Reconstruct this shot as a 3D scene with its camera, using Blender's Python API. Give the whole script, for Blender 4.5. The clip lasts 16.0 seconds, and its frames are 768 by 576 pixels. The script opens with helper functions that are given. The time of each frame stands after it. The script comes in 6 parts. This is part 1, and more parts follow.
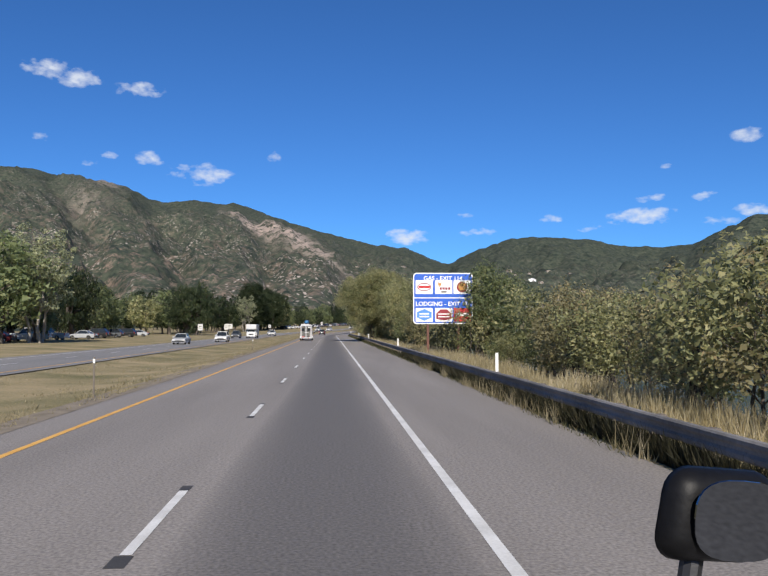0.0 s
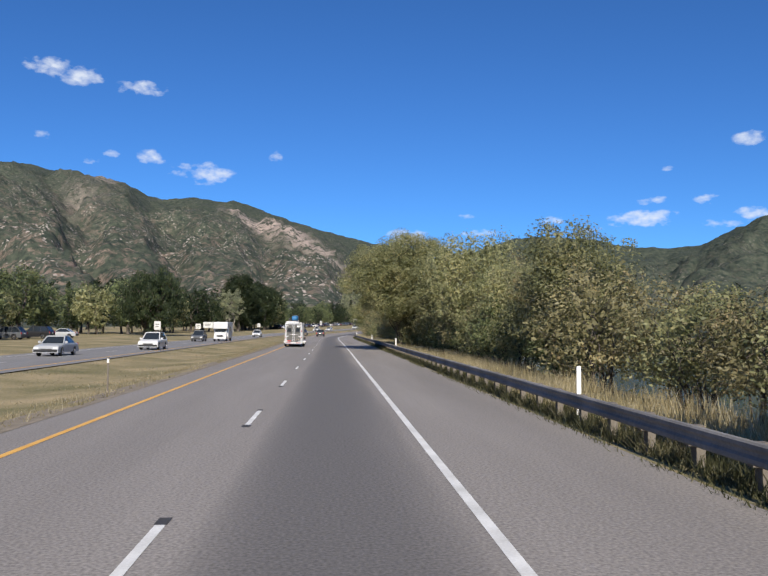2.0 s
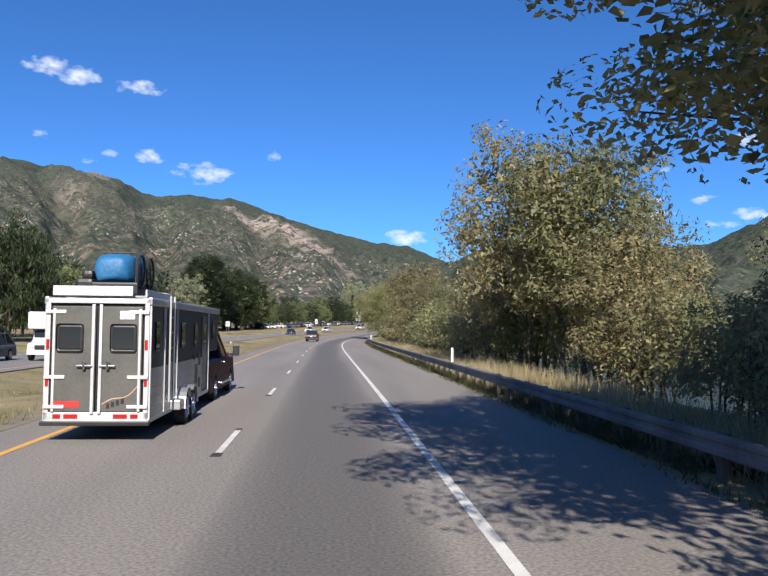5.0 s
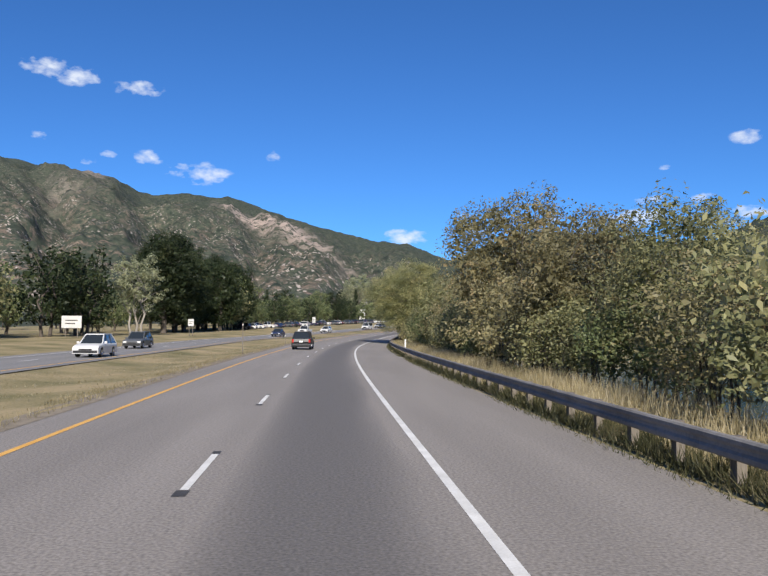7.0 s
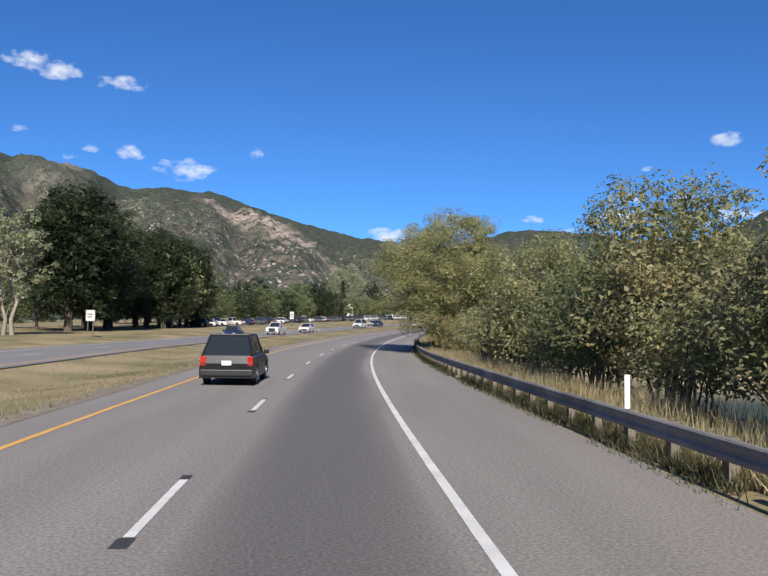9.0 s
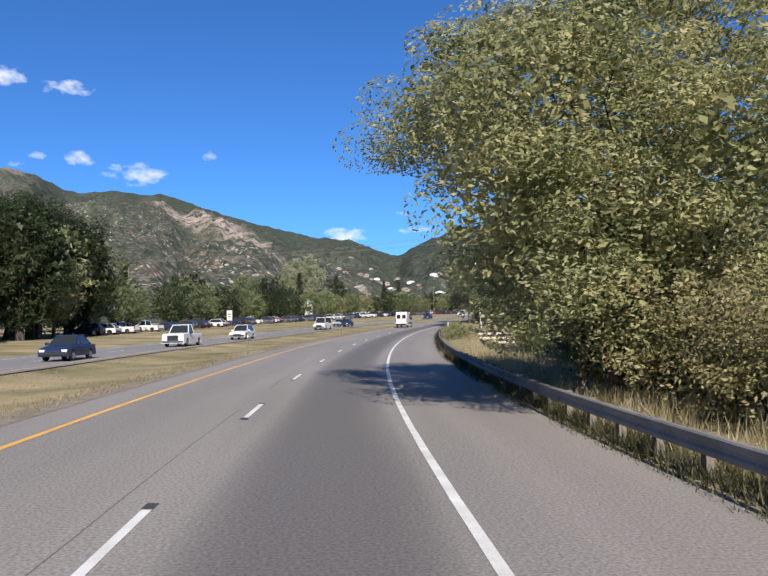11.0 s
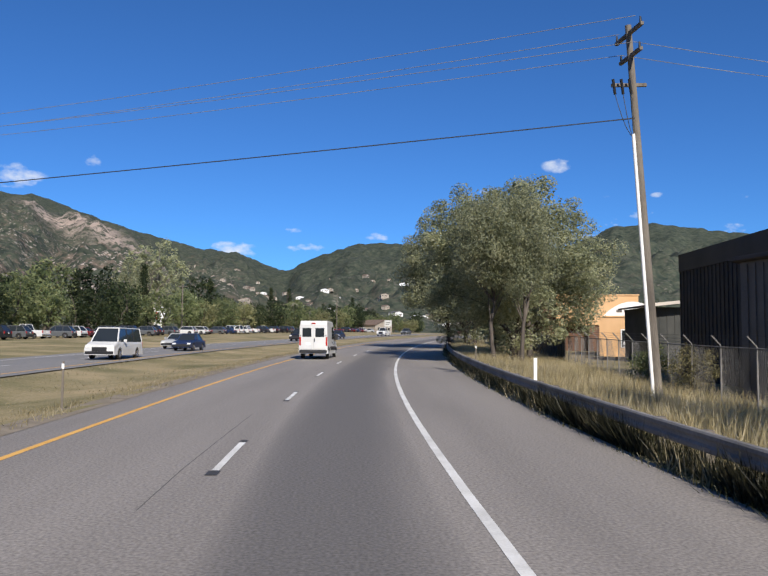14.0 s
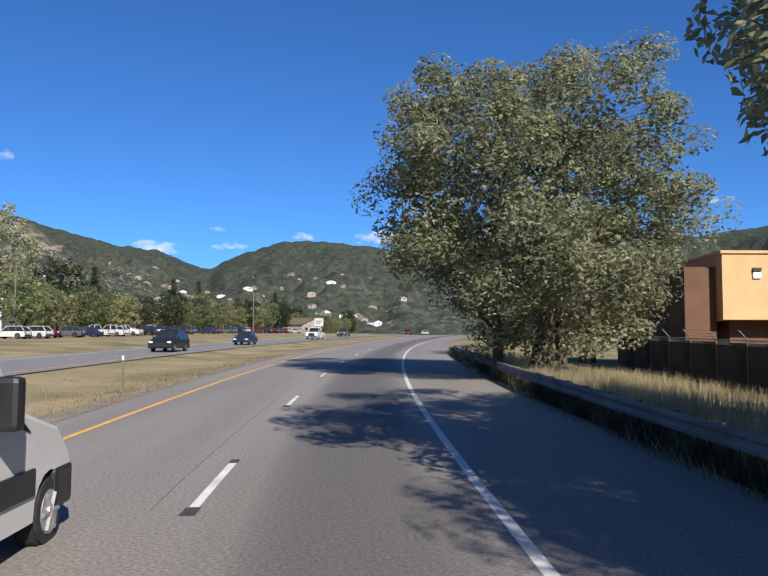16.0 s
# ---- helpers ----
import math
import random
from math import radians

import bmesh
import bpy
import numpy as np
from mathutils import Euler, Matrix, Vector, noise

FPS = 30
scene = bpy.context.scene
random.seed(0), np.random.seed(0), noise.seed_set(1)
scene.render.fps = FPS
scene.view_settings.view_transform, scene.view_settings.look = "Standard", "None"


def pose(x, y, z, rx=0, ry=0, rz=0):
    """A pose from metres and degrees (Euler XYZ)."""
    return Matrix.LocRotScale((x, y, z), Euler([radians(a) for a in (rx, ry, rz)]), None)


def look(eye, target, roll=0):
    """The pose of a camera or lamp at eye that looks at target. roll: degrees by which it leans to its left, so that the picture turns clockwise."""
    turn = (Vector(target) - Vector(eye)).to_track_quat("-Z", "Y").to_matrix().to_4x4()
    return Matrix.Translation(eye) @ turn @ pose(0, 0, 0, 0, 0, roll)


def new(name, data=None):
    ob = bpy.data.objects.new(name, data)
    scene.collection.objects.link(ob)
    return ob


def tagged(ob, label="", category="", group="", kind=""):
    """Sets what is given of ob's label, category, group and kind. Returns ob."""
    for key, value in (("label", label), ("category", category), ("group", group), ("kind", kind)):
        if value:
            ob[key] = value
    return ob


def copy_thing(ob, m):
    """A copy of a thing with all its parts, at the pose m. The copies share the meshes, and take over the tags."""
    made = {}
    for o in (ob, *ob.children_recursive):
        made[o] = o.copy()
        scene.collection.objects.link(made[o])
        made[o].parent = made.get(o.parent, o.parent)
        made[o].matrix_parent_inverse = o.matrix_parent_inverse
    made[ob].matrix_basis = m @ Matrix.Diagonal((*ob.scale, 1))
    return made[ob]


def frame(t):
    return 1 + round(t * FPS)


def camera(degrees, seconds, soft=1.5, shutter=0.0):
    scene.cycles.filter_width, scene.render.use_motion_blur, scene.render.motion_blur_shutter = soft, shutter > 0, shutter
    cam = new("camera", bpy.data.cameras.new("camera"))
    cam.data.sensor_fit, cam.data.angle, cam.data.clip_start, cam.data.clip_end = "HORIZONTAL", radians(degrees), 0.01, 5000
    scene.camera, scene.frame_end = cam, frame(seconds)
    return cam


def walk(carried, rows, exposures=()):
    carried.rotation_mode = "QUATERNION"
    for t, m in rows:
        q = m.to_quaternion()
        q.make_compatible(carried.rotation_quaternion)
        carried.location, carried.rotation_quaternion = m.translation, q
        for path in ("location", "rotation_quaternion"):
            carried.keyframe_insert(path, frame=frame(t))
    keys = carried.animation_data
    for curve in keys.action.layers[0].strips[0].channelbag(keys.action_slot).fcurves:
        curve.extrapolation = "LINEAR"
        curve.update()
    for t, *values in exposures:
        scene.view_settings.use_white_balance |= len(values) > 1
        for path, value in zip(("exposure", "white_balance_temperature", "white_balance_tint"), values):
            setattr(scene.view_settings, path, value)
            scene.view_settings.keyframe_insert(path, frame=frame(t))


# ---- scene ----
cam = camera(52.0, 16.0)
# seconds, x, y, z, yaw, pitch, roll
PATH = [
    (0.0, 0.030, 0.000, 2.200, -3.85, 2.94, 0.00),
    (0.5, 0.002, 12.900, 2.200, -3.80, 3.01, -0.05),
    (1.0, -0.025, 25.615, 2.200, -3.76, 3.01, -0.19),
    (1.5, -0.053, 38.499, 2.200, -3.79, 2.97, -0.43),
    (2.0, -0.080, 50.695, 2.200, -3.83, 2.97, -0.44),
    (2.5, -0.075, 63.861, 2.200, -3.85, 3.05, -0.56),
    (3.0, -0.070, 75.921, 2.200, -3.86, 2.86, -0.27),
    (3.5, -0.065, 90.045, 2.200, -3.94, 2.84, -0.47),
    (4.0, -0.060, 102.468, 2.200, -3.97, 2.94, -0.53),
    (4.5, -0.055, 115.799, 2.200, -3.97, 2.94, -0.43),
    (5.0, -0.052, 127.862, 2.200, -3.97, 2.99, -0.55),
    (7.5, -0.248, 192.741, 2.200, -4.00, 2.93, -0.20),
    (8.0, -0.263, 205.269, 2.200, -4.26, 2.91, -0.39),
    (10.5, 1.485, 269.397, 2.200, -7.33, 2.68, 0.51),
    (11.0, 2.341, 281.670, 2.203, -8.19, 2.79, 1.26),
    (11.5, 3.404, 295.127, 2.228, -9.19, 3.15, 1.23),
    (12.0, 4.700, 307.237, 2.288, -10.08, 3.04, 1.29),
    (12.5, 6.409, 321.249, 2.417, -11.78, 3.65, 0.96),
    (13.0, 8.575, 334.929, 2.600, -13.38, 3.81, 0.73),
    (13.5, 10.950, 347.662, 2.796, -15.05, 3.71, 0.56),
    (14.0, 13.591, 360.201, 3.003, -16.47, 4.09, -0.49),
    (14.5, 16.814, 373.784, 3.248, -18.05, 3.56, -0.08),
    (15.0, 20.130, 386.130, 3.494, -19.34, 4.03, -0.36),
    (15.5, 23.557, 398.170, 3.757, -20.76, 4.02, -0.37),
    (16.0, 27.187, 409.810, 4.032, -21.85, 4.12, -0.25),
]
walk(cam, [(t, pose(x, y, z, 90 + p, r, w)) for t, x, y, z, w, p, r in PATH],
     exposures=[(0, 0.29), (1.5, 0.33), (2.5, 0.50), (3.5, 0.67), (5, 0.65), (7.5, 0.47), (8.5, 0.47), (11, 0.61), (11.5, 0.65), (12, 0.65), (12.5, 0.47), (13, 0.35), (14.5, 0.41), (15.5, 0.53), (16, 0.51)])
# ---- light ----
SUN_EL, SUN_AZ = radians(34), radians(-1)      # shadows fall ahead, a little to the left of the first heading


def az_el(az, el):
    a, e = radians(az), radians(el)
    return Vector((math.sin(a) * math.cos(e), math.cos(a) * math.cos(e), math.sin(e)))


def make_world():
    w = bpy.data.worlds.new("sky")
    w.use_nodes = True
    n, l = w.node_tree.nodes, w.node_tree.links
    n.clear()
    out, bg = n.new("ShaderNodeOutputWorld"), n.new("ShaderNodeBackground")
    sky = n.new("ShaderNodeTexSky")
    sky.sky_type, sky.sun_disc = "NISHITA", False
    sky.sun_elevation, sky.sun_rotation = SUN_EL, math.pi + SUN_AZ
    sky.altitude, sky.air_density, sky.dust_density, sky.ozone_density = 1800, 0.9, 0.6, 3.0
    tc = n.new("ShaderNodeTexCoord")
    # fair-weather clouds: azimuth, elevation, half width, half height (degrees), density
    clouds = [(-19.6, 17.1, 1.9, .75, 1.0), (-17.6, 16.7, 1.7, .75, 1.0), (-13.6, 16.3, 1.9, .7, .9), (-19.9, 12.7, .8, .4, .8),
              (-16.9, 11.3, .8, .35, .8), (-15.5, 11.8, .7, .35, .8), (-12.9, 11.8, 1.25, .6, .9), (-9.5, 10.9, 2.7, .95, 1.0),
              (-4.2, 12.4, .75, .8, .55), (5.5, 6.7, 2.0, .75, 1.0), (10.5, 7.0, 1.7, .45, 1.0), (9.5, 8.1, 1.8, .3, .6),
              (16.0, 7.8, 1.2, .35, .6), (18.5, 7.0, 1.8, .35, .7), (22.4, 7.7, 2.9, .75, .9), (20.8, 7.6, 1.6, .6, .8), (22.7, 9.0, 1.4, .45, .9), (26.2, 8.9, 1.2, .45, .9),
              (29.5, 7.9, 2.8, .55, .9), (27.0, 7.2, 2.2, .4, .7), (29.0, 12.7, 1.3, .6, .95), (23.9, 11.1, .8, .25, .6), (32.1, 10.5, .8, .25, .7),
              (34.7, 9.1, 1.0, .35, .8), (32.6, 8.6, 1.0, .45, .8), (35.7, 10.4, .5, .22, .6), (41.0, 9.9, 1.2, .3, .7), (40.4, 7.8, 1.3, .5, .8), (45.3, 9.8, 1.6, .3, .6)]
    big, det = n.new("ShaderNodeTexNoise"), n.new("ShaderNodeTexNoise")
    big.inputs["Scale"].default_value, big.inputs["Detail"].default_value = 26, 6
    det.inputs["Scale"].default_value, det.inputs["Detail"].default_value = 80, 6
    stretch = n.new("ShaderNodeMapping")
    stretch.inputs["Scale"].default_value = (1, 1, 1.8)
    l.new(tc.outputs["Generated"], stretch.inputs["Vector"])
    l.new(stretch.outputs[0], big.inputs["Vector"])
    l.new(stretch.outputs[0], det.inputs["Vector"])

    def m(op, a, b=None, clamp=False):
        k = n.new("ShaderNodeMath")
        k.operation, k.use_clamp = op, clamp
        for i, v in enumerate((a, b)):
            if v is None:
                continue
            if isinstance(v, (int, float)):
                k.inputs[i].default_value = v
            else:
                l.new(v, k.inputs[i])
        return k.outputs[0]

    total = None
    for az, el, hw, hh, dens in clouds:
        c = az_el(az, el)
        right = Vector((math.cos(radians(az)), -math.sin(radians(az)), 0))
        up = right.cross(c)
        sub = n.new("ShaderNodeVectorMath")
        sub.operation = "SUBTRACT"
        sub.inputs[1].default_value = c
        l.new(tc.outputs["Generated"], sub.inputs[0])
        parts = []
        for axis, half in ((right, hw), (up, hh)):
            d = n.new("ShaderNodeVectorMath")
            d.operation = "DOT_PRODUCT"
            d.inputs[1].default_value = axis / radians(half)
            l.new(sub.outputs[0], d.inputs[0])
            parts.append(m("MULTIPLY", d.outputs["Value"], d.outputs["Value"]))
        r = m("MULTIPLY", m("SUBTRACT", 1.0, m("ADD", parts[0], parts[1]), True), dens)
        total = r if total is None else m("MAXIMUM", total, r)
    grain = m("ADD", m("MULTIPLY", big.outputs[0], 1.0), m("MULTIPLY", det.outputs[0], 0.7))
    shape = m("MULTIPLY", m("ADD", m("SUBTRACT", m("MULTIPLY", total, 1.1), 0.52), m("MULTIPLY", m("SUBTRACT", grain, 0.85), 2.9)), 0.95, True)
    shape = m("MULTIPLY", m("MULTIPLY", shape, m("MULTIPLY", total, 3.0, True)), 0.85)
    mix = n.new("ShaderNodeMix")
    mix.data_type = "RGBA"
    l.new(shape, mix.inputs["Factor"])
    tint = n.new("ShaderNodeMix")
    tint.data_type, tint.blend_type = "RGBA", "MULTIPLY"
    tint.inputs["Factor"].default_value = 1.0
    tint.inputs[7].default_value = SKY_TINT
    l.new(sky.outputs[0], tint.inputs[6])
    l.new(tint.outputs[2], mix.inputs[6])
    mix.inputs[7].default_value = (9.0, 9.6, 10.6, 1)
    l.new(mix.outputs[2], bg.inputs["Color"])
    bg.inputs["Strength"].default_value = SKY
    l.new(bg.outputs[0], out.inputs["Surface"])
    scene.world = w


SKY, SKY_TINT = 0.070, (0.44, 0.89, 1.40, 1)
make_world()
sun = new("sun", bpy.data.lights.new("sun", "SUN"))
sun.data.energy, sun.data.angle, sun.data.color = 5.0, radians(0.53), (1.0, 0.93, 0.83)
sun.matrix_world = look((0, 0, 0), (math.sin(SUN_AZ) * math.cos(SUN_EL), math.cos(SUN_AZ) * math.cos(SUN_EL), -math.sin(SUN_EL)))


# ---- materials ----
def material(name):
    mt = bpy.data.materials.new(name)
    mt.use_nodes = True
    return mt, mt.node_tree.nodes, mt.node_tree.links, mt.node_tree.nodes["Principled BSDF"]


def surface(name, a, b, scale=4.0, fine=60.0, rough=0.8, metal=0.0, bump=0.15, coat=0.0, vary=0.0, stretch=(1, 1, 1), specular=0.5):
    """Two-scale mottled surface between colours a and b, in metres."""
    mt, n, l, p = material(name)
    tc, mp = n.new("ShaderNodeTexCoord"), n.new("ShaderNodeMapping")
    mp.inputs["Scale"].default_value = stretch
    l.new(tc.outputs["Object"], mp.inputs["Vector"])
    n1, n2 = n.new("ShaderNodeTexNoise"), n.new("ShaderNodeTexNoise")
    n1.inputs["Scale"].default_value, n1.inputs["Detail"].default_value = scale, 5
    n2.inputs["Scale"].default_value, n2.inputs["Detail"].default_value = fine, 3
    for k in (n1, n2):
        l.new(mp.outputs[0], k.inputs["Vector"])
    add = n.new("ShaderNodeMath")
    add.operation = "MULTIPLY_ADD"
    add.inputs[1].default_value, add.inputs[2].default_value = 0.45, -0.2
    l.new(n2.outputs[0], add.inputs[0])
    s = n.new("ShaderNodeMath")
    l.new(n1.outputs[0], s.inputs[0])
    l.new(add.outputs[0], s.inputs[1])
    ramp = n.new("ShaderNodeMapRange")
    ramp.inputs["From Min"].default_value, ramp.inputs["From Max"].default_value = 0.3, 0.72
    l.new(s.outputs[0], ramp.inputs["Value"])
    mix = n.new("ShaderNodeMix")
    mix.data_type = "RGBA"
    mix.inputs[6].default_value, mix.inputs[7].default_value = (*a, 1), (*b, 1)
    l.new(ramp.outputs[0], mix.inputs["Factor"])
    colour = mix.outputs[2]
    if vary:
        oi, hs, mr = n.new("ShaderNodeObjectInfo"), n.new("ShaderNodeHueSaturation"), n.new("ShaderNodeMapRange")
        mr.inputs["To Min"].default_value, mr.inputs["To Max"].default_value = 1 - vary, 1 + vary
        l.new(oi.outputs["Random"], mr.inputs["Value"])
        l.new(mr.outputs[0], hs.inputs["Value"])
        l.new(colour, hs.inputs["Color"])
        colour = hs.outputs[0]
    l.new(colour, p.inputs["Base Color"])
    p.inputs["Roughness"].default_value, p.inputs["Metallic"].default_value = rough, metal
    p.inputs["Coat Weight"].default_value, p.inputs["Specular IOR Level"].default_value = coat, specular
    if bump:
        bp = n.new("ShaderNodeBump")
        bp.inputs["Strength"].default_value, bp.inputs["Distance"].default_value = bump, 0.02
        l.new(n2.outputs[0], bp.inputs["Height"])
        l.new(bp.outputs[0], p.inputs["Normal"])
    return mt


def leaf_material(name, dark, light, autumn, share=0.15):
    """Leaves: colour by leaf and by tree, partly let through by the sun."""
    mt, n, l, p = material(name)
    geo, oi, ramp = n.new("ShaderNodeNewGeometry"), n.new("ShaderNodeObjectInfo"), n.new("ShaderNodeValToRGB")
    tc, ns = n.new("ShaderNodeTexCoord"), n.new("ShaderNodeTexNoise")
    ns.inputs["Scale"].default_value, ns.inputs["Detail"].default_value = 0.55, 2
    l.new(tc.outputs["Object"], ns.inputs["Vector"])
    mx = n.new("ShaderNodeMath")
    mx.operation = "MULTIPLY_ADD"
    mx.inputs[1].default_value = 0.55
    l.new(geo.outputs["Random Per Island"], mx.inputs[0])
    m2 = n.new("ShaderNodeMath")
    m2.operation = "MULTIPLY_ADD"
    m2.inputs[1].default_value, m2.inputs[2].default_value = 1.5, -0.52
    l.new(ns.outputs[0], m2.inputs[0])
    l.new(m2.outputs[0], mx.inputs[2])
    e = ramp.color_ramp.elements
    e[0].color, e[0].position = (*dark, 1), 0.15
    e[1].color, e[1].position = (*light, 1), 0.75
    e.new(1 - share * 0.5).color = (*autumn, 1)
    l.new(mx.outputs[0], ramp.inputs[0])
    hs, mr = n.new("ShaderNodeHueSaturation"), n.new("ShaderNodeMapRange")
    mr.inputs["To Min"].default_value, mr.inputs["To Max"].default_value = 0.8, 1.25
    l.new(oi.outputs["Random"], mr.inputs["Value"])
    l.new(mr.outputs[0], hs.inputs["Value"])
    l.new(ramp.outputs[0], hs.inputs["Color"])
    l.new(hs.outputs[0], p.inputs["Base Color"])
    p.inputs["Roughness"].default_value, p.inputs["Specular IOR Level"].default_value = 0.5, 0.35
    tr, ms = n.new("ShaderNodeBsdfTranslucent"), n.new("ShaderNodeMixShader")
    l.new(hs.outputs[0], tr.inputs["Color"])
    ms.inputs[0].default_value = 0.55
    l.new(p.outputs[0], ms.inputs[1])
    l.new(tr.outputs[0], ms.inputs[2])
    l.new(ms.outputs[0], n["Material Output"].inputs["Surface"])
    return mt


def asphalt_material(name, a, b, worn, lane=True):
    """Aggregate speckle, patches, cracks sealed dark and the worn middle of the lane (UV: metres across and along)."""
    mt, n, l, p = material(name)
    uv = n.new("ShaderNodeUVMap")
    uv.uv_map = "lane"
    sp, pt = n.new("ShaderNodeTexNoise"), n.new("ShaderNodeTexNoise")
    for k, sc, de in ((sp, 22, 5), (pt, 0.35, 4)):
        k.inputs["Scale"].default_value, k.inputs["Detail"].default_value = sc, de
    st = n.new("ShaderNodeMapping")
    st.inputs["Scale"].default_value = (1.6, 0.12, 1)
    l.new(uv.outputs[0], st.inputs["Vector"])
    l.new(uv.outputs[0], sp.inputs["Vector"])
    l.new(st.outputs[0], pt.inputs["Vector"])
    mix, mix2, mix3 = (n.new("ShaderNodeMix") for _ in range(3))
    for k in (mix, mix2, mix3):
        k.data_type = "RGBA"
    mix.inputs[6].default_value, mix.inputs[7].default_value = (*a, 1), (*b, 1)
    mr = n.new("ShaderNodeMapRange")
    mr.inputs["From Min"].default_value, mr.inputs["From Max"].default_value = 0.3, 0.7
    l.new(pt.outputs[0], mr.inputs["Value"])
    l.new(mr.outputs[0], mix.inputs["Factor"])
    sep = n.new("ShaderNodeSeparateXYZ")
    l.new(uv.outputs[0], sep.inputs[0])

    def m(op, x, y=None, clamp=False):
        k = n.new("ShaderNodeMath")
        k.operation, k.use_clamp = op, clamp
        for i, v in enumerate((x, y)):
            if v is None:
                continue
            if isinstance(v, (int, float)):
                k.inputs[i].default_value = v
            else:
                l.new(v, k.inputs[i])
        return k.outputs[0]

    wob = m("MULTIPLY", m("SUBTRACT", pt.outputs[0], 0.5), 0.9)
    u = m("ADD", sep.outputs[0], wob)
    band = m("SUBTRACT", 1.0, m("POWER", m("ABSOLUTE", m("DIVIDE", m("ADD", u, 0.05), 1.45)), 4.0), True)
    mix2.inputs[7].default_value = (*worn, 1)
    l.new(mix.outputs[2], mix2.inputs[6])
    l.new(m("MULTIPLY", band, 0.9 if lane else 0.0), mix2.inputs["Factor"])
    # a thin sealed joint beside the lane line
    joint = m("LESS_THAN", m("ABSOLUTE", m("ADD", m("ADD", sep.outputs[0], 2.45), m("MULTIPLY", wob, 0.4))), 0.009)
    ramp = m("MULTIPLY", joint, m("GREATER_THAN", pt.outputs[0], 0.48))
    spk = n.new("ShaderNodeMapRange")
    spk.inputs["From Min"].default_value, spk.inputs["From Max"].default_value = 0.3, 0.7
    spk.inputs["To Min"].default_value, spk.inputs["To Max"].default_value = 0.64, 1.36
    l.new(sp.outputs[0], spk.inputs["Value"])
    hs = n.new("ShaderNodeHueSaturation")
    l.new(mix2.outputs[2], hs.inputs["Color"])
    l.new(spk.outputs[0], hs.inputs["Value"])
    l.new(hs.outputs[0], mix3.inputs[6])
    mix3.inputs[7].default_value = (0.03, 0.028, 0.027, 1)
    l.new(m("MULTIPLY", m("MULTIPLY", ramp, m("GREATER_THAN", sep.outputs[1], 258.0)), 0.75 if lane else 0.0), mix3.inputs["Factor"])
    l.new(mix3.outputs[2], p.inputs["Base Color"])
    p.inputs["Roughness"].default_value = 0.85
    bp = n.new("ShaderNodeBump")
    bp.inputs["Strength"].default_value, bp.inputs["Distance"].default_value = 0.25, 0.01
    l.new(sp.outputs[0], bp.inputs["Height"])
    l.new(bp.outputs[0], p.inputs["Normal"])
    return mt


def mountain_material():
    """Scrub and pine cover with bare boulders and a few scarps of pinkish rock."""
    mt, n, l, p = material("mountain")
    tc = n.new("ShaderNodeTexCoord")

    def noise_tex(scale, detail, rough=0.6):
        k = n.new("ShaderNodeTexNoise")
        k.inputs["Scale"].default_value, k.inputs["Detail"].default_value, k.inputs["Roughness"].default_value = scale, detail, rough
        l.new(tc.outputs["Object"], k.inputs["Vector"])
        return k.outputs[0]

    def ramp(src, lo, hi):
        k = n.new("ShaderNodeMapRange")
        k.inputs["From Min"].default_value, k.inputs["From Max"].default_value = lo, hi
        l.new(src, k.inputs["Value"])
        return k.outputs[0]

    def mix(f, a, b):
        k = n.new("ShaderNodeMix")
        k.data_type = "RGBA"
        for s, v in ((6, a), (7, b)):
            if isinstance(v, tuple):
                k.inputs[s].default_value = (*v, 1)
            else:
                l.new(v, k.inputs[s])
        l.new(f, k.inputs["Factor"])
        return k.outputs[2]

    def mul(a, b):
        k = n.new("ShaderNodeMath")
        k.operation, k.use_clamp = "MULTIPLY", True
        l.new(a, k.inputs[0])
        l.new(b, k.inputs[1])
        return k.outputs[0]

    green = mix(ramp(noise_tex(0.07, 6), .36, .66), (0.026, 0.037, 0.029), (0.078, 0.088, 0.062))
    soil = mix(ramp(noise_tex(0.012, 4), .35, .65), (0.135, 0.108, 0.085), (0.215, 0.16, 0.125))
    vo = n.new("ShaderNodeTexVoronoi")
    vo.inputs["Scale"].default_value = 0.115
    l.new(tc.outputs["Object"], vo.inputs["Vector"])
    dots = ramp(vo.outputs["Distance"], .38, .26)
    rocks = mul(mul(dots, ramp(noise_tex(0.022, 5, .75), .47, .55)), ramp(noise_tex(0.0035, 4), .38, .5))
    bare = n.new("ShaderNodeAttribute")
    bare.attribute_name = "bare"
    rocks = mul(rocks, bare.outputs["Fac"])
    att = n.new("ShaderNodeAttribute")
    att.attribute_name = "rock"
    scarp = mul(att.outputs["Fac"], ramp(noise_tex(0.028, 6, .75), .44, .54))
    base = mix(mul(ramp(noise_tex(0.05, 6, .75), .5, .62), bare.outputs["Fac"]), green, soil)
    c = mix(rocks, base, (0.42, 0.36, 0.315))
    c = mix(scarp, c, (0.38, 0.305, 0.26))
    l.new(c, p.inputs["Base Color"])
    p.inputs["Roughness"].default_value, p.inputs["Specular IOR Level"].default_value = 0.95, 0.1
    bp = n.new("ShaderNodeBump")
    bp.inputs["Strength"].default_value, bp.inputs["Distance"].default_value = 0.3, 6
    l.new(noise_tex(0.06, 5, .7), bp.inputs["Height"])
    l.new(bp.outputs[0], p.inputs["Normal"])
    return mt


